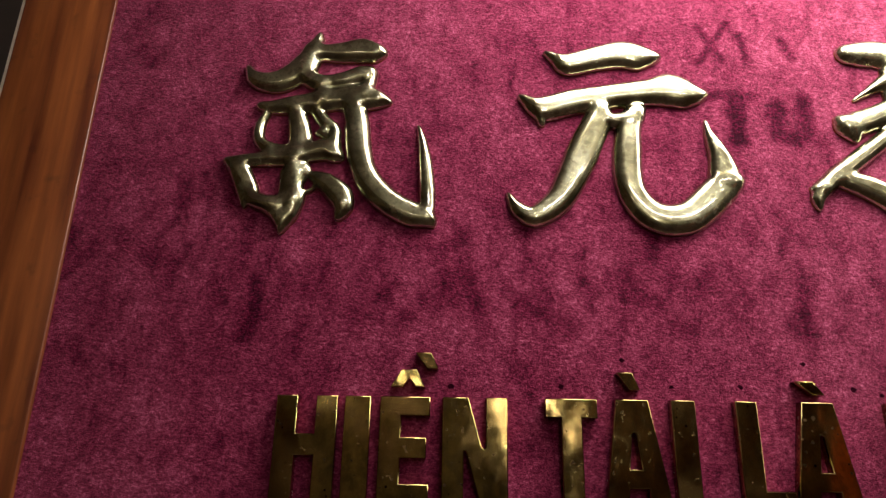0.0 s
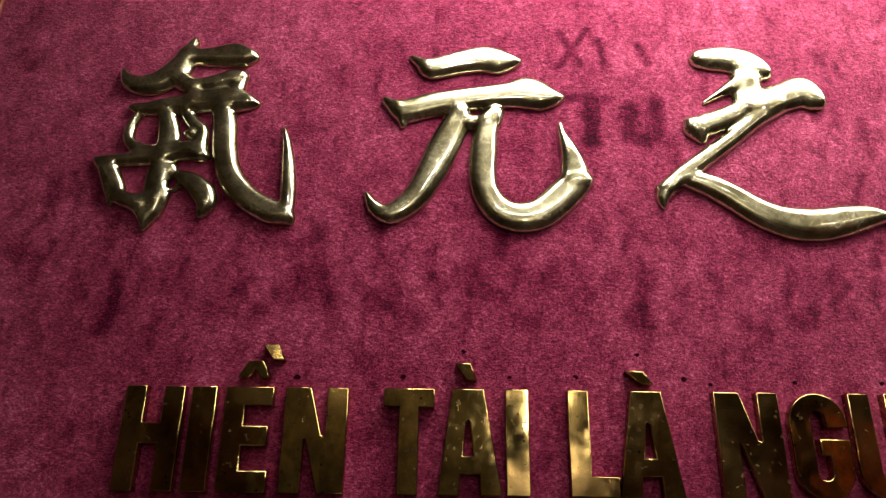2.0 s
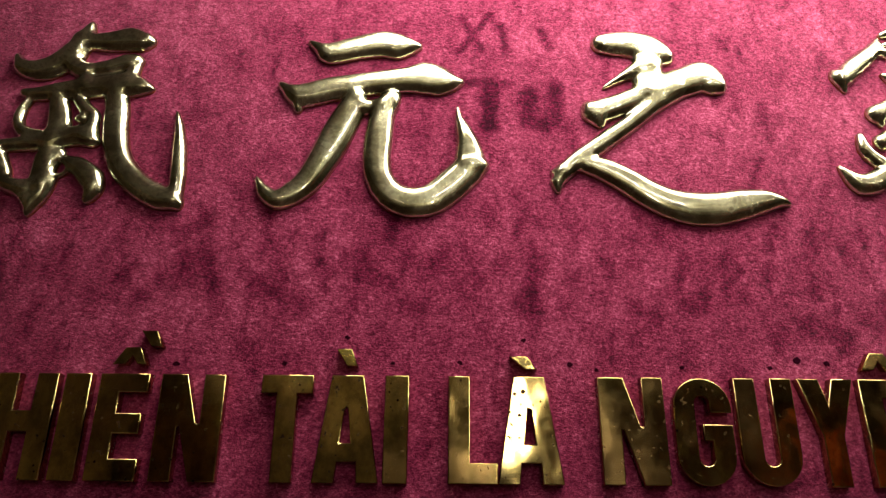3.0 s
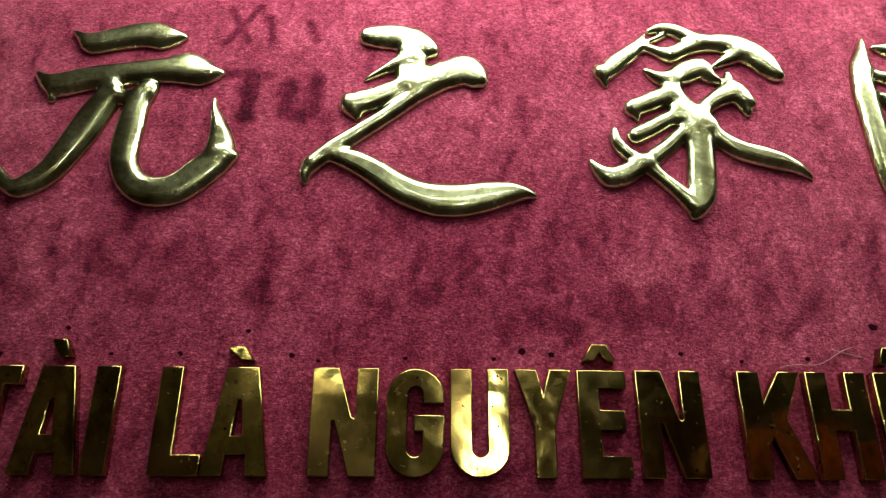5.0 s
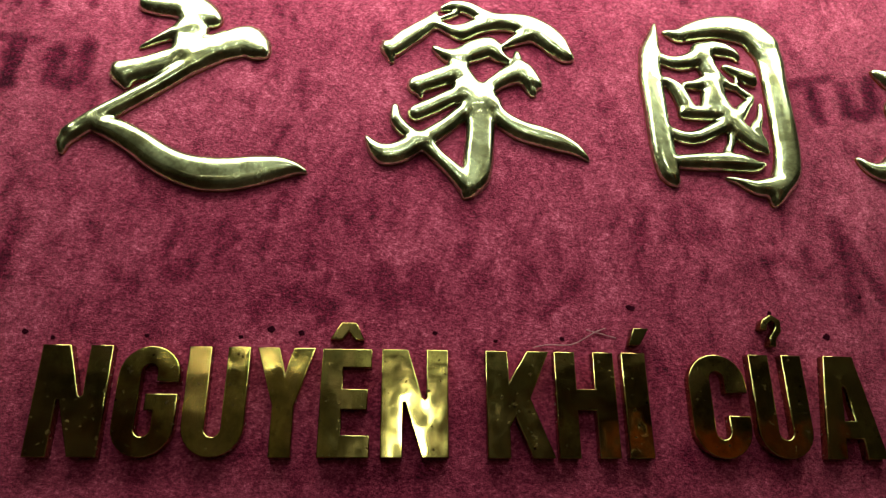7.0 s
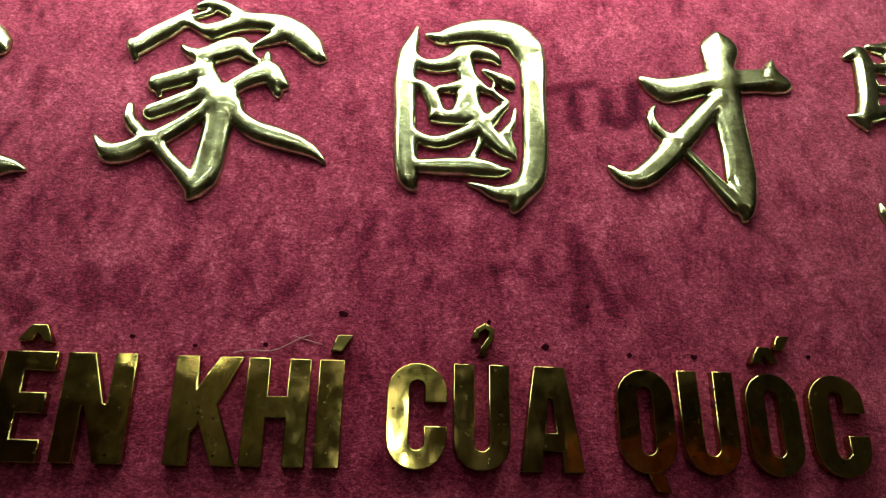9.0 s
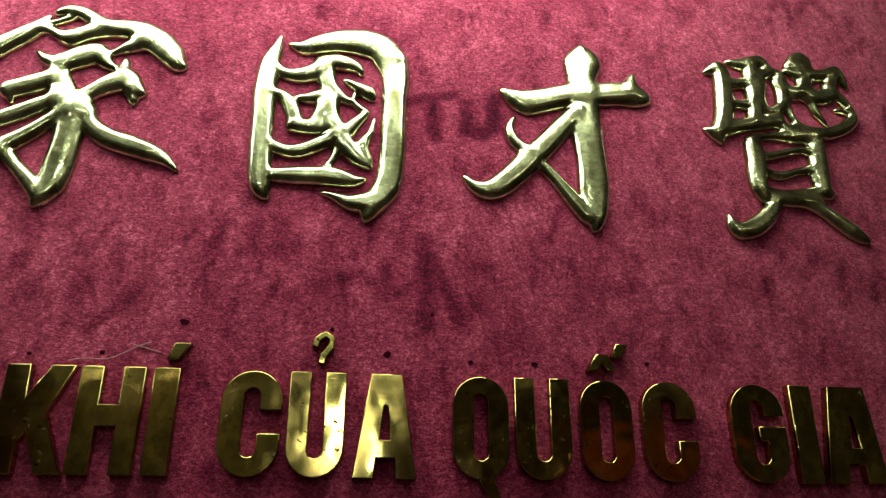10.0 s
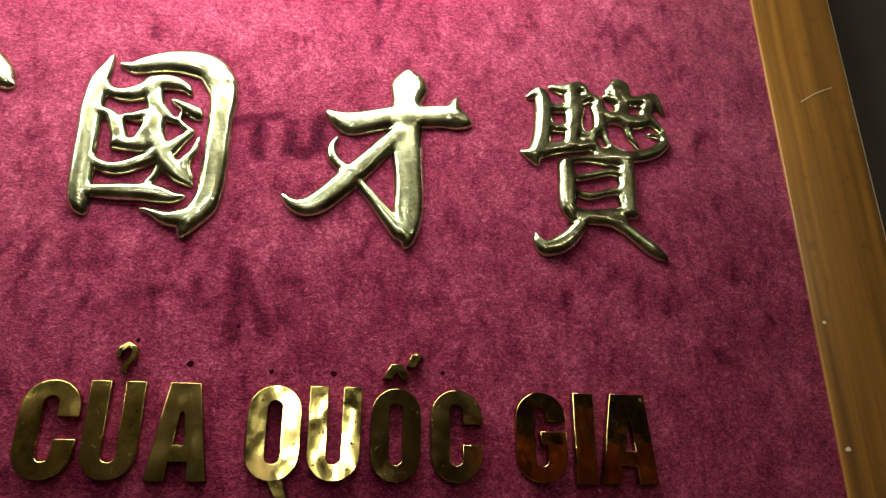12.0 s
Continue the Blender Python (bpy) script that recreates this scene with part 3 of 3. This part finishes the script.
GLYPHS['guo'] = ((1.522, 1.807), [
    [(-63, 121, 1.1), (-67, 103, 5.8), (-73, 79, 11.5), (-76, 43, 12.7), (-75, 13, 12.4), (-74, -24, 12.7), (-72, -60, 13.2), (-69, -83, 11.0), (-63, -94, 4.5)],
    [(-52, 108, 2.2), (-36, 104, 8.2), (-20, 110, 11.9), (6, 118, 15.1), (33, 119, 18.2), (54, 113, 18.9), (67, 98, 19.6), (75, 74, 16.4), (75, 42, 14.6), (75, 10, 14.3), (75, -20, 14.7), (74, -49, 14.4), (69, -75, 15.4), (58, -93, 13.2), (50, -108, 8.5), (47, -117, 2.6)],
    [(73, 98, 15.1), (85, 94, 4.5)],
    [(-3, -86, 1.3), (11, -90, 3.9), (30, -97, 8.5), (52, -95, 13.1)],
    [(-58, -68, 7.2), (-34, -67, 9.9), (-9, -66, 10.6), (16, -67, 10.6), (32, -70, 6.6), (44, -67, 2.0)],
    [(-67, 78, 3.6), (-55, 66, 6.4), (-35, 65, 9.4), (-16, 74, 10.9), (-1, 86, 10.3), (16, 86, 8.9), (29, 81, 5.9), (34, 74, 2.9)],
    [(16, 62, 2.9), (32, 53, 6.5), (43, 47, 8.7), (48, 41, 4.3)],
    [(-73, 37, 5.6), (-58, 37, 5.6), (-47, 27, 8.4), (-41, 12, 9.0), (-35, -2, 9.0), (-19, -1, 7.6), (-8, 15, 10.5), (-8, 36, 10.0), (-26, 34, 5.7), (-37, 34, 3.5)],
    [(-42, -5, 6.2), (-15, -5, 7.6), (1, 0, 8.3)],
    [(-11, 82, 11.8), (-5, 58, 10.8), (0, 39, 9.2), (1, 12, 11.2), (11, -10, 11.7), (22, -26, 10.9), (35, -41, 8.2), (50, -51, 2.7)],
    [(4, 51, 5.0), (14, 38, 5.0), (24, 34, 2.9), (29, 48, 1.8)],
    [(25, 34, 2.9), (37, 23, 4.3), (43, 19, 2.8), (32, 7, 6.3), (22, -6, 9.0)],
    [(52, 13, 1.1), (48, -7, 3.5), (40, -24, 6.9), (49, -43, 3.4)],
    [(-65, -27, 4.7), (-49, -36, 6.7), (-31, -36, 8.1), (-10, -26, 8.2), (9, -15, 8.3)],
    [(13, -26, 5.5), (8, -43, 4.0), (-1, -58, 5.4)],
])
GLYPHS['cai'] = ((1.806, 1.819), [
    [(23, 127, 3.3), (24, 112, 14.5), (26, 102, 23.3), (23, 80, 18.2), (22, 51, 21.0), (23, 22, 19.9), (26, -13, 17.9), (28, -44, 17.6), (28, -74, 18.1), (28, -98, 14.1), (27, -115, 9.1), (24, -126, 2.8)],
    [(-80, 54, 2.3), (-66, 44, 9.9), (-48, 39, 16.6), (-20, 46, 15.3), (9, 54, 15.5), (38, 57, 15.6), (67, 61, 15.8), (85, 61, 16.7), (97, 57, 11.1), (108, 53, 2.4)],
    [(91, 93, 1.6), (86, 78, 8.0), (84, 63, 12.8)],
    [(12, 29, 9.9), (-7, 7, 12.0), (-28, -18, 13.2), (-46, -37, 14.4), (-63, -56, 14.3), (-83, -75, 13.9), (-99, -83, 11.0), (-115, -79, 6.2), (-127, -67, 1.7)],
    [(-64, 18, 1.1), (-71, 4, 4.4), (-68, -13, 5.8), (-56, -26, 6.5), (-42, -34, 7.3)],
    [(-32, -48, 5.8), (-16, -67, 6.4), (0, -88, 8.4), (16, -108, 9.8)],
])
GLYPHS['xian'] = ((2.087, 1.82), [
    [(-92, 104, 2.6), (-76, 110, 9.6), (-71, 94, 11.2), (-72, 67, 11.8), (-76, 40, 11.7), (-85, 21, 9.9), (-96, 15, 4.1)],
    [(-105, 18, 1.6), (-90, 12, 8.1), (-85, 3, 4.1)],
    [(-62, 88, 6.0), (-33, 92, 6.1)],
    [(-60, 122, 2.6), (-43, 120, 7.1), (-18, 126, 8.9), (-5, 115, 5.3), (0, 106, 2.7)],
    [(-30, 117, 9.7), (-31, 89, 9.6), (-32, 58, 10.2), (-37, 35, 8.4)],
    [(-63, 58, 5.1), (-35, 59, 5.9)],
    [(-85, 16, 9.0), (-58, 26, 8.3), (-29, 32, 8.4), (-5, 36, 6.8)],
    [(-18, 104, 7.9), (1, 112, 4.4), (9, 105, 6.2), (16, 87, 6.2), (32, 83, 7.0)],
    [(-21, 90, 8.7), (-25, 67, 7.8), (-16, 50, 5.1), (2, 57, 6.0), (8, 78, 7.0), (4, 95, 6.2)],
    [(-3, 56, 4.3), (-2, 39, 5.9), (2, 28, 5.9), (18, 27, 5.9)],
    [(25, 124, 4.5), (39, 139, 6.4), (48, 130, 10.0), (51, 113, 8.1), (73, 114, 7.3), (90, 121, 7.3), (98, 109, 5.5), (103, 96, 1.8)],
    [(20, 115, 3.6), (33, 111, 7.2)],
    [(37, 124, 10.0), (40, 101, 6.2), (40, 81, 9.7), (64, 78, 9.8), (82, 83, 7.1), (97, 70, 4.5), (106, 52, 2.2)],
    [(85, 110, 7.2), (76, 91, 9.0)],
    [(25, 79, 7.0), (49, 88, 4.4)],
    [(49, 106, 5.4), (47, 88, 4.4)],
    [(14, 69, 4.4), (15, 48, 3.4), (24, 33, 4.3), (42, 23, 7.7), (67, 26, 7.7), (89, 36, 7.8), (101, 49, 6.1), (96, 58, 3.5), (80, 60, 2.6)],
    [(46, 72, 4.4), (52, 52, 4.3), (62, 38, 1.7)],
    [(2, 24, 5.0), (26, 20, 7.6), (50, 21, 7.7)],
    [(-29, 13, 3.3), (-45, 3, 8.2), (-43, -14, 11.4), (-45, -41, 11.2), (-45, -60, 9.5), (-44, -68, 3.9)],
    [(41, 16, 9.3), (40, -14, 11.7), (38, -39, 12.3), (40, -60, 8.9), (51, -62, 2.4)],
    [(-31, 11, 2.5), (-11, 15, 5.0), (17, 15, 7.6), (42, 19, 9.3)],
    [(-37, -17, 4.9), (-9, -10, 4.1), (19, -3, 4.2), (31, -6, 5.0)],
    [(-34, -36, 4.0), (-15, -41, 4.8), (9, -34, 4.1), (29, -29, 4.9)],
    [(-37, -64, 5.5), (-14, -68, 6.3), (10, -65, 6.4), (33, -61, 7.3)],
    [(-42, -71, 6.3), (-7, -75, 6.4), (28, -74, 6.4)],
    [(-27, -78, 6.3), (-40, -96, 10.0), (-58, -111, 11.5), (-78, -118, 9.8), (-88, -109, 5.3), (-91, -97, 1.1)],
    [(16, -77, 6.4), (32, -85, 7.2), (47, -97, 7.9), (64, -110, 8.7), (75, -118, 6.3), (84, -123, 2.0)],
])


def cast_character(key, label, swollen=0.5, cell=1.25, rise=10.0):
    (ox, oz), strokes = GLYPHS[key]
    strokes = [[(x, z - 0.25 * swollen, r + swollen * min(1.0, r / 6.0)) for x, z, r in s] for s in strokes]
    pts = np.array([p for s in strokes for p in s], float)
    pad = pts[:, 2].max() + 4
    xs = np.arange(pts[:, 0].min() - pad, pts[:, 0].max() + pad, cell)
    zs = np.arange(pts[:, 1].min() - pad, pts[:, 1].max() + pad, cell)
    gx, gz = np.meshgrid(xs, zs)
    field = np.full(gx.shape, -50.0)
    swell = np.zeros(gx.shape)
    for s in strokes:
        # a smooth run through the stroke's points
        p = np.array(s, float)
        fine = []
        for i in range(len(p) - 1):
            p0, p1, p2, p3 = p[max(i - 1, 0)], p[i], p[i + 1], p[min(i + 2, len(p) - 1)]
            for u in (0, 0.25, 0.5, 0.75):
                q = 0.5 * (2 * p1 + (p2 - p0) * u + (2 * p0 - 5 * p1 + 4 * p2 - p3) * u * u + (3 * p1 - p0 - 3 * p2 + p3) * u ** 3)
                q[2] = max(p1[2] + (p2[2] - p1[2]) * u, 0.4)
                fine.append(q)
        fine.append(p[-1])
        best, high = np.full(gx.shape, -50.0), np.zeros(gx.shape)
        for a, b in zip(fine, fine[1:]):
            dx, dz = b[0] - a[0], b[1] - a[1]
            k = np.clip(((gx - a[0]) * dx + (gz - a[1]) * dz) / max(dx * dx + dz * dz, 1e-6), 0, 1)
            d = np.hypot(gx - a[0] - k * dx, gz - a[1] - k * dz)
            r = a[2] + (b[2] - a[2]) * k
            best = np.maximum(best, r - d)
            top = rise * np.minimum(1.0, 0.34 + r / 18.0)
            high = np.maximum(high, top * np.clip(1 - (d / r) ** 2.9, 0, 1) ** 0.55)
        # neighbouring strokes run into one another like poured metal
        blend = np.clip(2.6 - np.abs(field - best), 0, 2.6)
        field = np.maximum(field, best) + blend * blend / 10.4
        blend = np.clip(5.5 - np.abs(swell - high), 0, 5.5) * (np.minimum(swell, high) > 0)
        swell = np.maximum(swell, high) + blend * blend / 22
    for _ in range(11):
        core = swell.copy()
        core[1:-1, 1:-1] = (4 * swell[1:-1, 1:-1] + swell[:-2, 1:-1] + swell[2:, 1:-1] + swell[1:-1, :-2] + swell[1:-1, 2:]) / 8
        swell = core
    lip = 2.0
    verts, faces, grid_id, edge_id = [], [], {}, {}

    def at_node(j, i):
        if (j, i) not in grid_id:
            grid_id[j, i] = len(verts)
            verts.append((gx[j, i], -(lip + max(swell[j, i], 0.05)), gz[j, i]))
        return grid_id[j, i]

    def at_edge(a, b):
        key2 = (a, b) if a < b else (b, a)
        if key2 not in edge_id:
            fa, fb = field[key2[0]], field[key2[1]]
            k = fa / (fa - fb)
            x = gx[key2[0]] + (gx[key2[1]] - gx[key2[0]]) * k
            z = gz[key2[0]] + (gz[key2[1]] - gz[key2[0]]) * k
            edge_id[key2] = len(verts)
            verts.append((x, -lip, z))
        return edge_id[key2]

    inside = field > 0
    rim = []
    some = inside[:-1, :-1] | inside[1:, :-1] | inside[:-1, 1:] | inside[1:, 1:]
    for j, i in zip(*np.nonzero(some)):
        ring = [(j, i), (j, i + 1), (j + 1, i + 1), (j + 1, i)]
        poly, cut = [], []
        for a, b in zip(ring, ring[1:] + ring[:1]):
            if inside[a]:
                poly.append(at_node(*a))
            if inside[a] != inside[b]:
                v = at_edge(a, b)
                poly.append(v)
                cut.append((v, inside[a]))
        if len(poly) > 2:
            faces.append(poly)
        if len(cut) == 2:
            (v0, out0), (v1, _) = cut
            rim.append((v0, v1) if out0 else (v1, v0))
    side, side_faces, low = [], [], {}
    for a, b in rim:
        for v in (a, b):
            if v not in low:
                low[v] = len(side)
                x, y, z = verts[v]
                side += [(x, y, z), (x, 1.0, z)]
        side_faces.append([low[b], low[a], low[a] + 1, low[b] + 1])
    base = new("brass_character")
    base.location = (ox, 0, oz)
    for name, points, polys, material, words in (("raised_face", verts, faces, CAST, ""), ("side_edge", side, side_faces, RIM, "thin brownish brass side edge")):
        me = bpy.data.meshes.new(name)
        me.from_pydata([tuple(c / 1000 for c in v) for v in points], [], polys)
        bm = bmesh.new()
        bm.from_mesh(me)
        bmesh.ops.recalc_face_normals(bm, faces=bm.faces)
        me.clear_geometry()
        for f in bm.faces:
            f.smooth = True
        part(name, bm, material, base, words)
        bpy.data.meshes.remove(me)
    return tagged(base, label, "character", "characters of the upper inscription")


cast_character("qi", "cast brass character for breath with a long hook", 2.1)
cast_character("yuan", "cast brass character for origin with two bars and legs", 1.7)
cast_character("zhi", "cast brass character with one long sweeping foot", 1.4)
cast_character("jia", "cast brass character for house with a curved roof", 1.5)
cast_character("guo", "cast brass character for country in a tall enclosure", 1.0)
cast_character("cai", "cast brass character for talent with a broad cross stroke", 1.4)
cast_character("xian", "cast brass character for worthy with many fine strokes", 1.7)

# ---- the lower inscription: flat brass capitals, 100 mm high ----
THICK = 0.012


def arc(cx, cz, rx, rz, a0, a1, n=12):
    return [(cx + rx * math.cos(radians(a0 + (a1 - a0) * k / n)), cz + rz * math.sin(radians(a0 + (a1 - a0) * k / n))) for k in range(n + 1)]


def slot(x0, x1, z0, z1):
    r = (x1 - x0) / 2
    return arc((x0 + x1) / 2, z1 - r, r, r, 0, 180) + arc((x0 + x1) / 2, z0 + r, r, r, 180, 360)


def outline(ch, w, t0=0.0, t1=0.0):
    """Closed outlines of a condensed capital, w millimetres wide; t0, t1: the ends of an A's flat top."""
    s = 20.5
    if ch == "H":
        return [[(0, 0), (0, 100), (s, 100), (s, 64), (w - s, 64), (w - s, 100), (w, 100), (w, 0), (w - s, 0), (w - s, 44), (s, 44), (s, 0)]]
    if ch == "I":
        return [[(0, 0), (0, 100), (w, 100), (w, 0)]]
    if ch == "E":
        return [[(0, 0), (0, 100), (w, 100), (w, 82), (s, 82), (s, 62), (w - 3, 62), (w - 3, 43), (s, 43), (s, 20), (w, 20), (w, 0)]]
    if ch == "N":
        return [[(0, 0), (0, 100), (25, 100), (w - s - 4, 54), (w - s - 1.5, 52.5), (w - s, 54), (w - s, 100), (w, 100), (w, 0), (w - 25, 0), (s + 2, 50), (s, 50), (s, 0)]]
    if ch == "T":
        m = w / 2
        return [[(m - 10, 0), (m - 10, 82), (0, 82), (0, 100), (w, 100), (w, 82), (m + 10, 82), (m + 10, 0)]]
    if ch == "L":
        return [[(0, 0), (0, 100), (s, 100), (s, 19), (w, 19), (w, 0)]]
    if ch == "A":
        c = (t0 + t1) / 2
        return [[(0, 0), (t0, 100), (t1, 100), (w, 0), (w / 2 + 10.5, 0), (w / 2 + 9.5, 19), (w / 2 - 8.5, 19), (w / 2 - 10.5, 0)],
                [(c - 5.5, 36), (c - 1.8, 68), (c, 69.5), (c + 1.8, 68), (c + 5.5, 36)]]
    if ch == "Y":
        m = w / 2
        return [[(m - 10, 0), (m - 10, 46), (0, 100), (w * 0.38, 100), (m, 75), (w * 0.62, 100), (w, 100), (m + 10, 46), (m + 10, 0)]]
    if ch == "K":
        return [[(0, 0), (0, 100), (0.33 * w, 100), (0.35 * w, 70), (0.63 * w, 100), (0.97 * w, 100), (0.66 * w, 55), (w, 0), (0.66 * w, 0), (0.43 * w, 38), (0.34 * w, 28), (0.34 * w, 0)]]
    m, g = w / 2, 7.2
    if ch == "U":
        return [[(0, 100), (2 * m - w + s, 100)] + arc(m, 18 + g, g, g, 180, 360) + [(w - s, 100), (w, 100)] + arc(m, m, m, m, 0, -180)]
    if ch in "OQ":
        lines = [arc(m, 100 - m, m, m, 0, 180) + arc(m, m, m, m, 180, 360), slot(m - g, m + g, 18, 83)]
        return lines
    top = arc(m, 100 - m, m, m, 0, 180) + arc(m, m, m, m, 180, 360)
    if ch == "C":
        return [[(w, 62)] + top + [(w, 40), (m + g, 40)] + arc(m, 18 + g, g, g, 0, -180) + arc(m, 83 - g, g, g, 180, 0) + [(m + g, 62)]]
    if ch == "G":
        return [[(w, 67)] + top + [(w, 56), (m - 1, 56), (m - 1, 41), (m + g, 41)] + arc(m, 18 + g, g, g, 0, -180) + arc(m, 83 - g, g, g, 180, 0) + [(m + g, 67)]]
    return []


def plate(name, lines, thick=THICK, bevel=0.0010):
    """A flat plate cut to the outlines, its back on the velvet, its edges slightly broken."""
    cu = bpy.data.curves.new(name, "CURVE")
    cu.dimensions, cu.fill_mode = "2D", "BOTH"
    cu.extrude, cu.bevel_depth, cu.bevel_resolution, cu.offset = thick / 2 - bevel, bevel, 1, -bevel
    for line in lines:
        sp = cu.splines.new("POLY")
        sp.use_cyclic_u = True
        sp.points.add(len(line) - 1)
        for p, (x, z) in zip(sp.points, line):
            p.co = (x / 1000, z / 1000, 0, 1)
    tmp = bpy.data.objects.new(name, cu)
    me = bpy.data.meshes.new_from_object(tmp)
    bpy.data.objects.remove(tmp)
    me.transform(Matrix.Translation((0, -thick / 2 + 0.001, 0)) @ Matrix.Rotation(radians(90), 4, "X"))
    me.materials.clear()
    me.materials.append(PLATE)
    return me


BASE = 1.420
LETTERS = [("H", .247, .306), ("I", .313, .338), ("E", .347, .395), ("N", .407, .469), ("T", .505, .555), ("A", .559, .621, .573, .604),
           ("I", .625, .648), ("L", .686, .733), ("A", .733, .795, .749, .779), ("N", .831, .894), ("G", .902, .957), ("U", .963, 1.019),
           ("Y", 1.025, 1.079), ("E", 1.085, 1.132), ("N", 1.142, 1.205), ("K", 1.241, 1.305), ("H", 1.308, 1.367), ("I", 1.375, 1.399),
           ("C", 1.440, 1.498), ("U", 1.504, 1.559), ("A", 1.568, 1.630, 1.583, 1.614), ("Q", 1.665, 1.722), ("U", 1.729, 1.786),
           ("O", 1.796, 1.851), ("C", 1.862, 1.920), ("G", 1.959, 2.018), ("I", 2.027, 2.052), ("A", 2.057, 2.124, 2.073, 2.115)]


def circumflex(x, z, w):
    return "circumflex", [[(x, z), (x + 0.31 * w, z + 17), (x + 0.75 * w, z + 17), (x + w, z), (x + 0.73 * w, z), (x + 0.54 * w, z + 8.5), (x + 0.36 * w, z)]]


def slant(name, x, z, w, h, lean):
    return name, [[(x, z), (x + lean, z + h), (x + lean + w, z + h), (x + w * 0.7, z)]]


def hook_above(x, z):
    mid = [(x - 9, z + 17), (x - 6.5, z + 25), (x + 1, z + 30), (x + 7.5, z + 26), (x + 7, z + 17), (x, z + 8), (x - 1.5, z)]
    out, back = [], []
    for i, (px, pz) in enumerate(mid):
        ax, az = mid[max(i - 1, 0)]
        bx, bz = mid[min(i + 1, len(mid) - 1)]
        n = math.hypot(bx - ax, bz - az)
        nx, nz = -(bz - az) / n * 3.3, (bx - ax) / n * 3.3
        out.append((px + nx, pz + nz))
        back.append((px - nx, pz - nz))
    return "hook_mark", [out + back[::-1]]


MARKS = {2: [circumflex(9, 109, 34), slant("grave_mark", 44, 127, 16, 16, -12)], 5: [slant("grave_mark", 28, 109, 15, 17, -11)],
         8: [slant("grave_mark", 28, 107, 17, 13, -15)], 13: [circumflex(6, 109, 33)], 17: [slant("acute_mark", 9, 108, 16, 17, 6)],
         19: [hook_above(30, 109)], 23: [circumflex(11, 110, 30), slant("acute_mark", 38, 124, 14, 15, 6)]}

rng = random.Random(12)
for k, (ch, x0, x1, *top) in enumerate(LETTERS):
    w = (x1 - x0) * 1000
    lines = outline(ch, w, *[(t - x0) * 1000 for t in top])
    letter = new("brass_letter", plate("brass_letter", lines))
    letter.matrix_world = pose(x0, 0, BASE, rng.gauss(0, 0.35), rng.gauss(0, 0.15), rng.gauss(0, 0.5))
    accent = " with accent" if k in MARKS else ""
    tagged(letter, f"flat brass capital letter {ch}{accent} on crimson velvet", "letter", "letters of the lower inscription")
    if ch == "Q":
        m = w / 2
        tail = new("tail", plate("tail", [[(m - 4, 3), (m + 12, 3), (m + 19, -17), (m + 5, -15)]], THICK - 0.0006))
        tail.parent = letter
    for name, shape in MARKS.get(k, []):
        mark = new(name, plate(name, shape))
        mark.parent = letter
        sx = sum(p[0] for p in shape[0]) / len(shape[0]) / 1000
        sz = sum(p[1] for p in shape[0]) / len(shape[0]) / 1000
        mark.matrix_basis = Matrix.Translation((sx, 0, sz)) @ pose(0, 0, 0, rng.gauss(0, 1.2), 0, rng.gauss(0, 1.5)) @ Matrix.Translation((-sx, 0, -sz))
